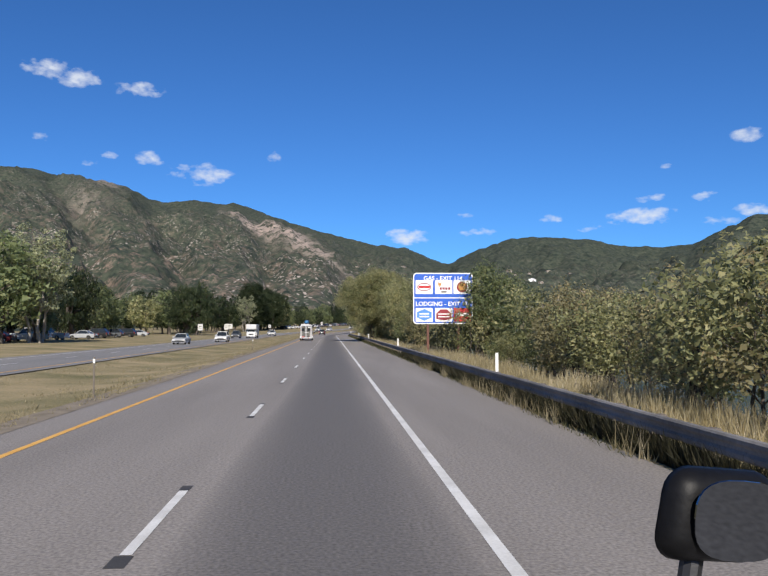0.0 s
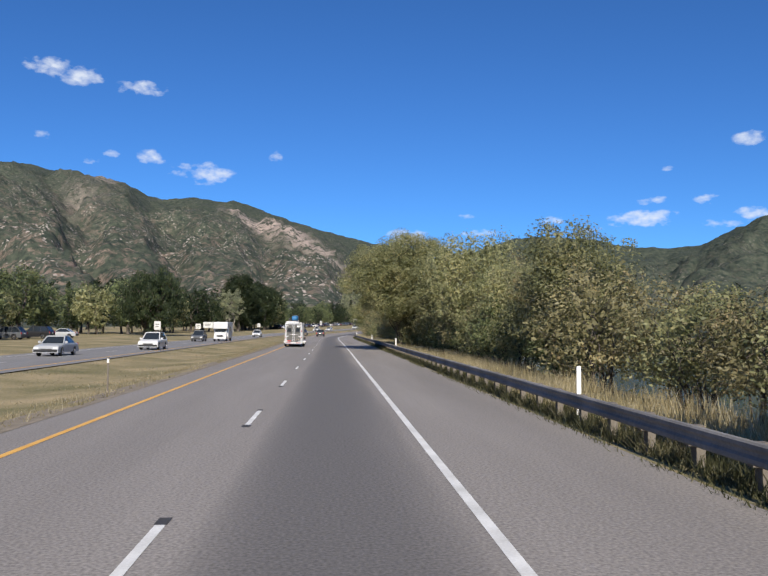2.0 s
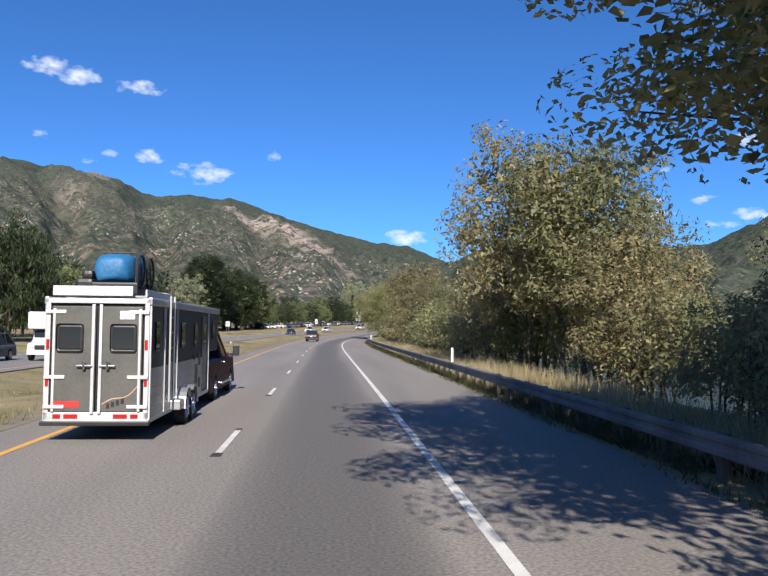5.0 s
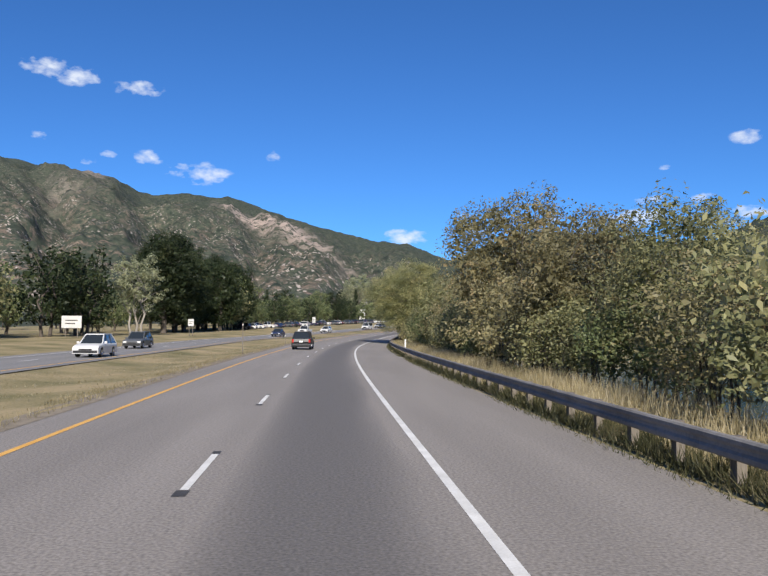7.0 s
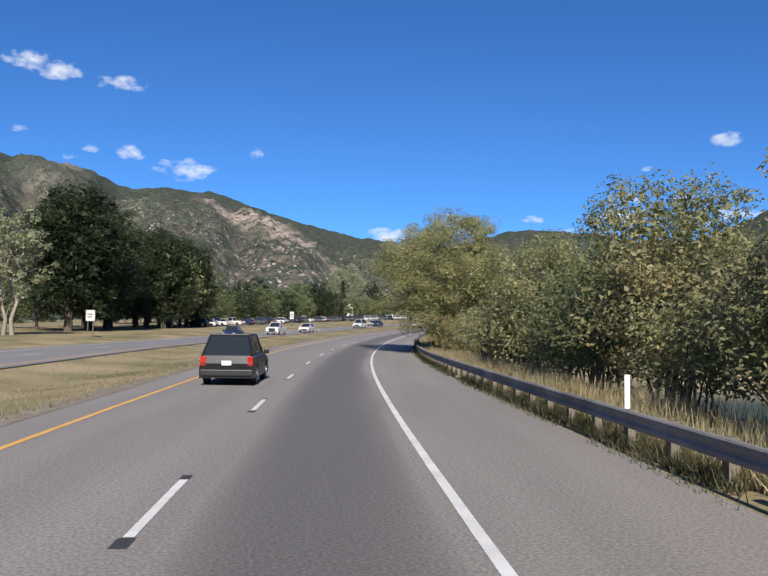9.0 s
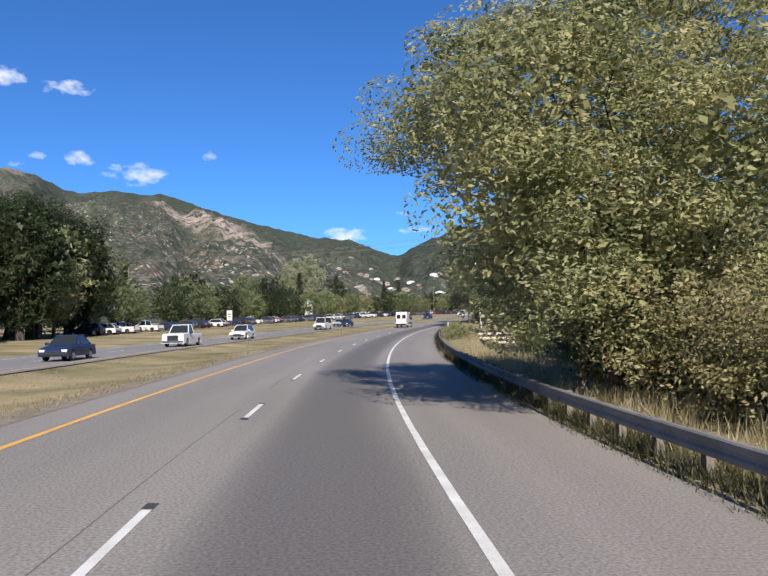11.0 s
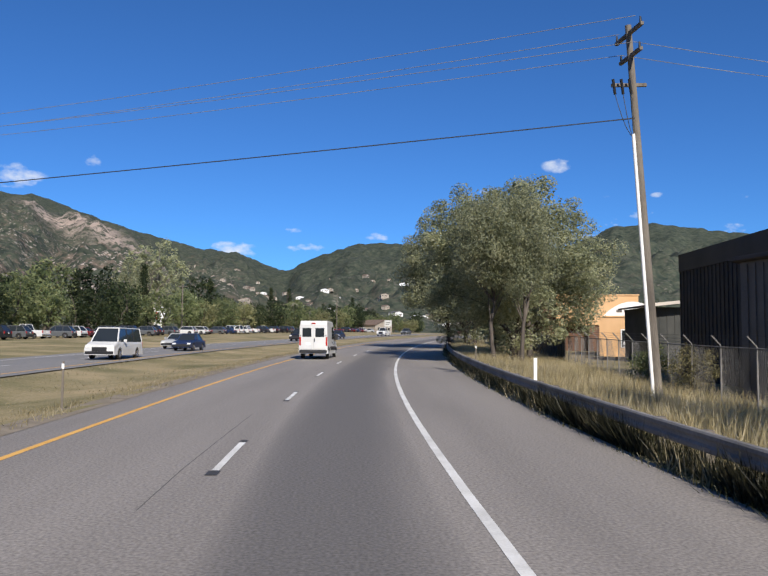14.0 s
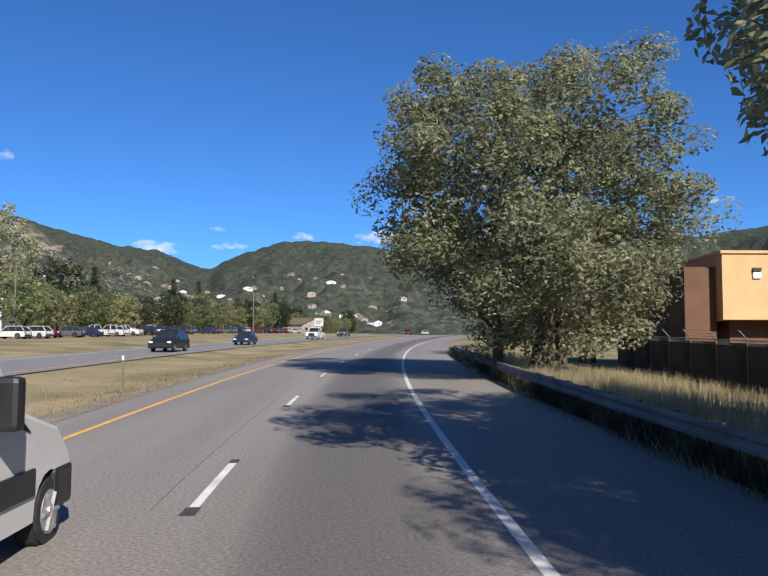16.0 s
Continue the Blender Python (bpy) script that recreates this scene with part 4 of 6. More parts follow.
def ellipse(cx, cz, a, b, n=24):
    return [(cx + a * math.cos(2 * math.pi * k / n), cz + b * math.sin(2 * math.pi * k / n)) for k in range(n)]


def shift(bm, x, y, z):
    bmesh.ops.translate(bm, verts=bm.verts, vec=(x, y, z))
    return bm


SIGN_BLUE = surface("sign_blue", (0.012, 0.085, 0.46), (0.018, 0.105, 0.52), .8, 20, .45, bump=.02)
SIGN_WHITE = surface("sign_white", (.74, .74, .74), (.8, .8, .8), .8, 20, .45, bump=.02)
DARK_RED = surface("dark_red", (.20, .012, .02), (.26, .02, .03), 1, 20, .5, bump=.02)
BRIGHT_RED = surface("bright_red", (.45, .02, .02), (.52, .03, .03), 1, 20, .5, bump=.02)
LIGHT_BLUE = surface("light_blue", (.06, .22, .60), (.08, .26, .66), 1, 20, .5, bump=.02)
ORANGE = surface("orange_fur", (.42, .20, .04), (.5, .26, .06), 3, 20, .6, bump=.02)
BROWN_POST = surface("rusty_brown_post", (.09, .035, .025), (.14, .06, .04), 3, 25, .7)


def make_exit_sign():
    w, h = 4.45, 3.8
    sg = empty("exit_sign", stand(58, 6.1 + w / 2, -2), "blue gas and lodging exit sign on steel posts", "road sign")
    zc = 2.42 + h / 2
    part("border", shift(rounded_panel(w, h, .28, -.012, .03), 0, 0, zc), SIGN_WHITE, sg, "white sign border")
    part("panel", shift(rounded_panel(w - .16, h - .16, .22, -.022, -.013), 0, 0, zc), SIGN_BLUE, sg, "blue sign face")
    part("divider", boxes((-w / 2 + .08, w / 2 - .08, -.03, -.023, zc + .0, zc + .07)), SIGN_WHITE, sg)
    for x in (-w / 2 + 1.1, w / 2 - 1.1):
        part("post", boxes((x - .09, x + .09, .04, .2, -.4, 2.35 + h - .3), bevel=.01), BROWN_POST, sg, "rusty brown steel post")
    face = Matrix.Rotation(radians(90), 4, "X")
    for body, z in (("GAS - EXIT 114", zc + h / 2 - .42), ("LODGING - EXIT 114", zc - .42)):
        me = text_mesh(body, .44)
        me.materials.append(SIGN_WHITE)
        ob = part("lettering", me, SIGN_WHITE, sg)
        ob.matrix_basis = Matrix.Translation((0, -.028, z)) @ face
    cols = (-1.4, 0.05, 1.42)
    for row, z in enumerate((zc + .84, zc - 1.22)):
        for col, x in enumerate(cols):
            lg = part("logo_panel", shift(rounded_panel(1.28, 1.02, .04, -.034, -.024), x, 0, z), SIGN_WHITE if (row, col) != (1, 2) else BRIGHT_RED, sg, "white logo panel")
            if row == 0 and col == 0:
                part("oval", poly_plate(ellipse(x, z, .52, .3), -.040, -.035), DARK_RED, lg)
                part("oval", poly_plate(ellipse(x, z, .46, .24), -.044, -.041), SIGN_WHITE, lg)
                part("stripe", boxes((x - .42, x + .42, -.05, -.045, z - .09, z + .1)), BRIGHT_RED, lg)
            elif row == 0 and col == 1:
                part("emblem", poly_plate([(x - .45, z + .42), (x - .4, z + .12), (x - .3, z + .02), (x - .2, z + .12), (x - .15, z + .42), (x - .23, z + .3), (x - .37, z + .3)], -.040, -.035), ORANGE, lg)
                for k in range(4):
                    part("bar", boxes((x - .3 + k * .21, x - .14 + k * .21, -.04, -.035, z - .2, z - .02)), DARK_RED, lg)
                part("bar", boxes((x - .2, x + .22, -.04, -.035, z - .42, z - .28)), STEEL, lg)
            elif row == 0:
                part("disc", poly_plate(ellipse(x, z, .4, .4), -.040, -.035), DARK_RED, lg)
                part("disc", poly_plate(ellipse(x, z + .02, .28, .3), -.044, -.041), ORANGE, lg)
            elif col == 0:
                part("hexagon", poly_plate([(x - .55, z - .2), (x - .55, z + .2), (x, z + .44), (x + .55, z + .2), (x + .55, z - .2), (x, z - .44)], -.040, -.035), LIGHT_BLUE, lg)
                for k in range(2):
                    part("bar", boxes((x - .36, x + .36, -.045, -.041, z + .02 - k * .2, z + .12 - k * .2)), SIGN_WHITE, lg)
            elif col == 1:
                part("shield", poly_plate([(x - .56, z - .3), (x - .56, z + .1), (x - .25, z + .4), (x + .25, z + .4), (x + .56, z + .1), (x + .56, z - .3), (x, z - .42)], -.040, -.035), DARK_RED, lg)
                for k in range(2):
                    part("bar", boxes((x - .42, x + .42, -.045, -.041, z + .02 - k * .2, z + .1 - k * .2)), SIGN_WHITE, lg)
            else:
                part("bar", boxes((x - .5, x + .5, -.04, -.035, z - .1, z + .12)), SIGN_WHITE, lg)


make_exit_sign()


# ---- vehicles ----
def outline_body(bottom, top, w, wheels, r, taper=0.06, round_=.06, steps=2):
    """Side outline with wheel arches, pushed across the width; the sides lean in above the belt."""
    pts = []
    ys = sorted(wheels)
    pts.append((top[0][0], bottom))
    for yc in ys:
        for k in range(9):
            a = math.pi * k / 8
            pts.append((yc - r * 1.18 * math.cos(a), max(bottom, r + r * 1.18 * math.sin(a)) if 0 < k < 8 else bottom))
    pts.append((top[-1][0], bottom))
    pts += top[::-1]
    bm = bmesh.new()
    loops = []
    for x in (-w / 2, w / 2):
        loops.append([bm.verts.new((x * (1 - taper * max(0, z - .75)), y, z)) for y, z in pts])
    n = len(pts)
    bm.faces.new(loops[0])
    bm.faces.new(loops[1][::-1])
    for k in range(n):
        bm.faces.new((loops[0][k], loops[1][k], loops[1][(k + 1) % n], loops[0][(k + 1) % n])[::-1])
    bmesh.ops.recalc_face_normals(bm, faces=bm.faces)
    side = [e for e in bm.edges if abs(e.verts[0].co.x - e.verts[1].co.x) < .05 and max(e.verts[0].co.z, e.verts[1].co.z) > bottom + r * 1.9]
    bmesh.ops.bevel(bm, geom=side, offset=round_, segments=steps, profile=.5, affect="EDGES")
    return bm


def wheel_parts(parent, x, y, r, width, rim_mat, out):
    bm = bmesh.new()
    rod(bm, (x - width / 2, y, r), (x + width / 2, y, r), r, 16)
    bmesh.ops.bevel(bm, geom=[e for e in bm.edges if len(e.link_faces) == 2 and min(len(f.verts) for f in e.link_faces) == 4 and max(len(f.verts) for f in e.link_faces) > 4], offset=.03, segments=2, affect="EDGES")
    tyre = part("wheel", bm, RUBBER, parent)
    bm = bmesh.new()
    xo = x + out * (width / 2 + .004)
    rod(bm, (xo - .01, y, r), (xo + .006, y, r), r * .62, 14)
    rod(bm, (xo - .01, y, r), (xo + .03 * out + .0, y, r), r * .2, 10)
    for k in range(6):
        a = math.pi * k / 3
        rod(bm, (xo + .012 * out, y, r), (xo + .012 * out, y + r * .56 * math.cos(a), r + r * .56 * math.sin(a)), r * .07, 5)
    part("rim", bm, rim_mat, tyre)


def cabin(parent, pts, wb, wt, paint, pillars=(), roof=.05):
    """Glass house of a car: glass, painted roof and pillars. pts: foot and head of the windscreen, head and foot of the rear."""
    hw = (wb / 2, wt / 2, wt / 2, wb / 2)
    a = [Vector((-hw[k], *pts[k])) for k in range(4)]
    b = [Vector((hw[k], *pts[k])) for k in range(4)]
    for name, quad, inward in (("windscreen", (a[0], b[0], b[1], a[1]), (0, -.02, 0)), ("rear_window", (a[2], b[2], b[3], a[3]), (0, .02, 0)),
                               ("side_window", a, (.02, 0, 0)), ("side_window", b, (-.02, 0, 0))):
        bm = bmesh.new()
        outer = [bm.verts.new(q) for q in quad]
        inner = [bm.verts.new(q + Vector(inward)) for q in quad]
        bm.faces.new(outer)
        bm.faces.new(inner[::-1])
        for k in range(4):
            bm.faces.new((outer[k], inner[k], inner[(k + 1) % 4], outer[(k + 1) % 4]))
        bmesh.ops.recalc_face_normals(bm, faces=bm.faces)
        part(name, bm, GLASS, parent)
    zr = pts[1][1]
    part("roof", boxes((-wt / 2 - .01, wt / 2 + .01, pts[2][0] - .03, pts[1][0] + .04, zr - .03, zr + roof), bevel=.03), paint, parent)
    for sx in (-1, 1):
        for (yf, zf), (yh, zh) in ((pts[0], pts[1]), (pts[3], pts[2])):
            bm = rod(bmesh.new(), (sx * (wb / 2 - .01), yf, zf - .02), (sx * (wt / 2 - .01), yh, zh), .05, 6)
            part("pillar", bm, paint, parent)
        for yp in pillars:
            bm = rod(bmesh.new(), (sx * (wb / 2), yp, pts[0][1] - .02), (sx * (wt / 2 + .005), yp, zr), .035, 6)
            part("pillar", bm, BLACK, parent)


def car(label, paint, length=4.7, width=1.86, height=1.68, belt=1.0, hood=1.0, kind="suv", rim=None, category="car", name="car"):
    h = length / 2
    c = empty(name, Matrix(), label, category)
    r = .36 if kind != "sedan" else .32
    wy = (-h * .58, h * .62)
    tail = -h + .1
    if kind == "pickup":
        top = [(-h, belt), (h * -.12, belt + .02), (h * .38, belt + .04), (h * .45, hood + .08), (h - .12, hood), (h, hood - .15), (h + .02, .55)]
        glass = [(h * .44, belt + .04), (h * .22, height), (h * -.06, height), (h * -.12, belt + .02)]
    elif kind == "sedan":
        top = [(-h, .75), (-h + .08, belt - .03), (-h * .62, belt), (h * .3, belt), (h * .42, hood), (h - .2, hood - .14), (h, hood - .3), (h + .02, .5)]
        glass = [(h * .40, belt), (h * .1, height), (-h * .35, height), (-h * .68, belt)]
    elif kind == "van":
        top = [(-h, .7), (-h, belt), (h * .62, belt), (h * .78, hood), (h - .06, hood - .2), (h + .02, .6)]
        glass = [(h * .70, belt), (h * .45, height), (tail, height), (-h + .02, belt)]
    else:
        top = [(-h + .02, .6), (-h - .02, .8), (-h + .05, belt), (h * .34, belt + .02), (h * .5, hood), (h * .8, hood - .07), (h - .1, hood - .2), (h + .01, hood - .38), (h + .02, .48)]
        glass = [(h * .47, belt - .02), (h * .1, height - .02), (-h * .72, height - .04), (-h + .06, belt)]
    part("body", outline_body(.28, top, width, wy, r, .1, .1 if kind == "pickup" else .13, 3), paint, c)
    cabin(c, glass, width * .91, width * .72, paint, pillars=(h * .02, -h * .42) if kind in ("suv", "van") else (h * .0,))
    if kind == "pickup":
        part("bed_liner", boxes((-width / 2 + .12, width / 2 - .12, -h + .1, -h * .16, belt - .02, belt + .006)), BLACK, c)
    for y in wy:
        for x in (-1, 1):
            wheel_parts(c, x * (width / 2 - .11), y, r, .22, rim or CHROME, x)
    for x in (-1, 1):
        part("headlight", boxes((x * (width / 2 - .22) - .17, x * (width / 2 - .22) + .17, h - .16, h + .012, hood - (.42 if kind != "pickup" else .36), hood - (.26 if kind != "pickup" else .14)), bevel=.03), LAMP_CLEAR, c, "clear headlight")
        part("taillight", boxes((x * (width / 2 - .14) - .1, x * (width / 2 - .14) + .1, -h - .015, -h + .06, .72, belt - .02), bevel=.02), LAMP_RED, c, "red tail light")
        part("mirror", boxes((x * (width / 2 + .08) - .1, x * (width / 2 + .08) + .1, h * .34, h * .34 + .12, belt - .02, belt + .16), bevel=.03), paint if kind != "pickup" else BLACK, c)
    part("grille", boxes((-width * .25, width * .25, h - .06, h + .03, .52, hood - .36 if kind != "pickup" else hood - .14), bevel=.015), BLACK, c, "black grille")
    part("bumper", boxes((-width / 2 + .05, width / 2 - .05, -h - .05, -h + .05, .36, .58), bevel=.03), BLACK if kind != "pickup" else CHROME, c)
    part("bumper", boxes((-width / 2 + .05, width / 2 - .05, h - .06, h + .07, .34, .52), bevel=.03), BLACK if kind != "pickup" else CHROME, c)
    part("number_plate", boxes((-.17, .17, -h - .058, -h - .05, .74, .9)), SIGN_WHITE, c, "plain white plate")
    return c


def paint(name, rgb, rough=.3):
    lo = tuple(k * .86 for k in rgb)
    return surface(name, lo, rgb, .9, 30, .38, .0, .015, coat=.12, specular=.35)


P_WHITE, P_BLACK = paint("car_white", (.58, .58, .575)), paint("car_black", (.014, .014, .016))
P_RED, P_BLUE = paint("car_dark_red", (.11, .011, .014)), paint("car_dark_blue", (.014, .025, .07))
P_SILVER, P_GREY = paint("car_silver", (.36, .37, .38)), paint("car_grey", (.09, .095, .1))
CARS = {"white_suv": car("white sport utility car driving in daylight", P_WHITE),
        "black_suv": car("black sport utility car with tinted windows", P_BLACK, 4.9, 1.95, 1.82, 1.08, 1.1),
        "blue_car": car("dark blue compact car on the road", P_BLUE, 4.3, 1.78, 1.5, .95, .95, "sedan"),
        "silver_car": car("silver grey four-door sedan", P_SILVER, 4.7, 1.8, 1.45, .95, .93, "sedan"),
        "grey_suv": car("dark grey sport utility car", P_GREY, 4.7, 1.86, 1.7),
        "white_pickup": car("white pickup truck with open bed", P_WHITE, 5.7, 1.98, 1.88, 1.1, 1.12, "pickup", category="truck", name="pickup_truck"),
        "white_van": car("white passenger van with tinted windows", P_WHITE, 5.4, 1.98, 2.05, 1.15, 1.15, "van", category="van", name="passenger_van"),
        "red_car": car("dark red sedan car", P_RED, 4.6, 1.8, 1.45, .95, .93, "sedan")}
USED = set()


def put_car(kind, s, lat, turn=0.0, group="traffic"):
    m = stand(s, lat, turn)
    m.translation.z = at(s, lat, 0.0 if -24.6 < lat < 5.3 else lie(s, lat) + .02).z
    ob = CARS[kind]
    if kind in USED:
        ob = copy_thing(ob, m)
    else:
        USED.add(kind)
        ob.matrix_world = m
    ob["group"] = group
    return ob


put_car("black_suv", 262, -3.8)
for kind, s, lat in (("silver_car", 112, -20.8), ("white_suv", 130, -17.6), ("grey_suv", 178, -20.9), ("white_suv", 240, -17.8), ("grey_suv", 262, -20.8), ("blue_car", 330, -18.0), ("white_pickup", 352, -17.6),
                     ("white_suv", 373, -17.8), ("blue_car", 432, -18.0), ("white_van", 414.5, -17.6), ("silver_car", 437, -20.8), ("black_suv", 478, -18.2), ("blue_car", 502, -18.0),
                     ("white_pickup", 540, -18), ("grey_suv", 575, -20.8), ("red_car", 640, -18), ("white_suv", 690, -20.5)):
    put_car(kind, s, lat, 180)
for k, s in enumerate(np.arange(72, 190, 11.0)):
    put_car(RND.choice(("red_car", "grey_suv", "black_suv", "silver_car", "black_suv", "white_pickup")), s, -43 + RND.uniform(-2, 1), 90 + RND.uniform(-8, 8), "parked cars")
for k, s in enumerate(np.arange(392, 660, 4.6)):
    if RND.random() < .12:
        continue
    put_car(RND.choice(("red_car", "grey_suv", "white_suv", "silver_car", "black_suv", "white_pickup", "blue_car", "grey_suv", "black_suv")), s, -47 - .1 * (s - 392) * .45 + RND.uniform(-1.5, 1), 90 + RND.uniform(-10, 10), "parked cars")


ALU = surface("brushed_aluminium", (.34, .345, .35), (.52, .525, .53), 1.2, 30, .4, .7, .05)
ALU_WHITE = surface("white_aluminium_frame", (.42, .425, .43), (.58, .585, .59), 1.2, 30, .45, .2, .05)
DOOR_GREY = surface("dusty_grey_panel", (.065, .065, .058), (.11, .106, .096), 1.0, 20, .45, .0, .04, coat=.2)
SIDE_DARK = surface("charcoal_side_panel", (.016, .017, .018), (.03, .031, .033), 1.0, 20, .5, .0, .03, specular=.25)
TARP = surface("blue_tarp", (.012, .10, .24), (.03, .17, .36), 2.0, 14, .55, .0, .5)


def make_trailer():
    w, L, z0, z1 = .97, 7.5, .42, 2.74
    t = empty("horse_trailer", stand(143.3, -4.45), "silver gooseneck horse trailer with charcoal panels and rear doors", "trailer")
    t.location.z = at(143.3, -4.45).z
    part("shell", boxes((-w + .01, w - .01, .05, L, z0, z1 - .02), bevel=.05), SIDE_DARK, t, "charcoal trailer shell")
    part("nose", boxes((-w + .01, w - .01, L - .02, L + 2.0, 1.5, z1 - .02), bevel=.06), SIDE_DARK, t, "gooseneck nose over the truck bed")
    for x in (-1, 1):
        # corrugated lower side
        bm = bmesh.new()
        for k in range(5):
            z = z0 + .03 + k * .19
            box(bm, x * w - .012, x * w + .012, .1, L - 1.15, z, z + .184)
        part("side_slats", bm, ALU, t, "silver panelled lower side")
        part("roof_rail", boxes((x * w - .045, x * w + .045, 0, L + 2.0, z1 - .13, z1 + .03), bevel=.03), ALU, t)
        part("floor_rail", boxes((x * w - .03, x * w + .03, 0, L, z0 - .06, z0 + .03), bevel=.015), ALU, t)
        for y in (.06, 1.4, 2.75, L - .06):
            part("upright", boxes((x * w - .028, x * w + .032, y - .03, y + .03, z0, z1 - .1), bevel=.01), ALU_WHITE, t)
        for y, ww in ((.55, .36), (3.3, .5), (5.1, .4)):
            part("side_window", boxes((x * w - .015, x * w + .016, y, y + ww, 1.72, 2.3), bevel=.01), GLASS, t)
        part("side_window", boxes((x * w - .015, x * w + .016, L + .7, L + 1.15, 1.85, 2.4), bevel=.01), GLASS, t)
        door = part("door", boxes((x * w - .012, x * w + .022, 6.35, 7.0, z0 + .1, 2.5), bevel=.012), DOOR_GREY, t, "grey side door")
        part("door_window", boxes((x * w - .01, x * w + .027, 6.5, 6.85, 1.7, 2.3)), GLASS, door)
        for y, z, a, b in ((5.2, .75, .4, .5), (5.75, 1.2, .28, .3), (5.8, .62, .26, .26), (5.05, 1.35, .1, .16)):
            part("hatch", boxes((x * w - .01, x * w + .024, y, y + a, z, z + b), bevel=.008), BLACK, t)
        # fender over tandem wheels
        bm = bmesh.new()
        for yc in (3.0, 3.85):
            for k in range(10):
                a0, a1 = math.pi * k / 10, math.pi * (k + 1) / 10
                r = .45
                if yc < 3.4 and a1 < 1.2 or yc > 3.4 and a0 > 1.95:
                    continue
                va = [(yc + r * math.cos(a), .38 + r * math.sin(a)) for a in (a0, a1)]
                vs = [bm.verts.new((x * (w + o), y, z + dz)) for (y, z) in va for o, dz in ((-.02, 0), (.26, 0))]
                bm.faces.new((vs[0], vs[1], vs[3], vs[2]))
        bmesh.ops.remove_doubles(bm, verts=bm.verts, dist=.002)
        bmesh.ops.recalc_face_normals(bm, faces=bm.faces)
        bmesh.ops.solidify(bm, geom=bm.faces[:], thickness=.03)
        part("fender", bm, ALU, t, "silver double wheel fender")
        part("step", boxes((x * (w + .12) - .12, x * (w + .12) + .12, 2.05, 2.55, .4, .62), bevel=.03), ALU, t)
        for y in (3.0, 3.85):
            wheel_parts(t, x * (w + .1), y, .38, .22, CHROME, x)
        # rear lights
        for z in (1.05, 1.75):
            part("marker_light", boxes((x * (w - .05) - .03, x * (w - .05) + .03, -.03, .0, z, z + .2), bevel=.01), LAMP_RED, t)
    # rear frame and doors
    for x0, x1, za, zb in ((-w, -w + .09, z0, z1), (w - .09, w, z0, z1), (-w, w, z1 - .1, z1), (-w, w, z0 - .05, z0 + .15)):
        part("rear_frame", boxes((x0, x1, -.02, .08, za, zb), bevel=.015), ALU_WHITE, t)
    part("rear_bumper", boxes((-w - .04, w + .04, -.1, .06, z0 - .1, z0 - .02), bevel=.015), BLACK, t)
    for x in (-1, 1):
        a, b = sorted((x * .03, x * (w - .13)))
        d = part("rear_door", boxes((a, b, -.035, -.005, z0 + .16, z1 - .16), bevel=.01), DOOR_GREY, t, "dusty grey rear door")
        part("window", boxes((x * .5 - .25, x * .5 + .25, -.05, -.034, 1.72, 2.25), bevel=.06), BLACK, d, "rounded black window frame")
        part("pane", boxes((x * .5 - .19, x * .5 + .19, -.056, -.05, 1.78, 2.19)), GLASS, d)
        part("bar", boxes((x * .07 - .03, x * .07 + .03, -.07, -.035, z0 + .12, z1 - .12), bevel=.012), ALU_WHITE, d)
        part("bar", boxes((x * .80 - .025, x * .80 + .025, -.06, -.035, z0 + .16, z1 - .2), bevel=.01), ALU_WHITE, d)
        for z in (z0 + .22, 1.2, z1 - .3):
            part("hinge", boxes((min(x * .58, x * w), max(x * .58, x * w), -.065, -.035, z, z + .07), bevel=.012), ALU_WHITE, d)
        bm = rod(bmesh.new(), (x * .06, -.09, 1.45), (x * .36, -.09, 1.45), .025, 8)
        rod(bm, (x * .22, -.09, 1.38), (x * .22, -.09, 1.52), .03, 8)
        part("latch", bm, CHROME, d)
        for z, mat in ((z0 + .0, LAMP_RED),):
            for q in ((.3, .62), (.62, .82)):
                aa, bb = sorted((x * q[0], x * q[1]))
                part("reflector_strip", boxes((aa + .03, bb - .03, -.03, -.022, z + .03, z + .11)), mat, t)
    part("red_patch", boxes((-.78, -.3, -.042, -.036, .66, .78)), BRIGHT_RED, t)
    part("number_plate", boxes((.42, .7, -.052, -.036, 2.34, 2.5)), SIGN_WHITE, t, "plain white plate")
    bm = bmesh.new()
    pts = [Vector((.12 + .1 * k, -.04, .72 + .36 * (k / 7) ** 1.4 + .05 * math.sin(k))) for k in range(8)]
    for a, b in zip(pts, pts[1:]):
        rod(bm, a, b, .012, 5)
    part("swoosh", bm, surface("tan_stripe", (.45, .3, .2), (.55, .38, .27), 2, 20, .5), t, "curved tan decoration stripe")
    for k in range(4):
        part("bar", boxes((.2 + k * .09, .26 + k * .09, -.042, -.036, .64 + k * .03, .74 + k * .03)), BLACK, t)
    # ladder
    for y in (1.55, 1.95):
        part("ladder_rail", rod(bmesh.new(), (w + .09, y, z0 + .2), (w + .09, y, z1 + .12), .022, 8), ALU_WHITE, t)
    for z in np.arange(.8, z1, .32):
        part("ladder_rung", rod(bmesh.new(), (w + .09, 1.55, z), (w + .09, 1.95, z), .015, 6), ALU_WHITE, t)
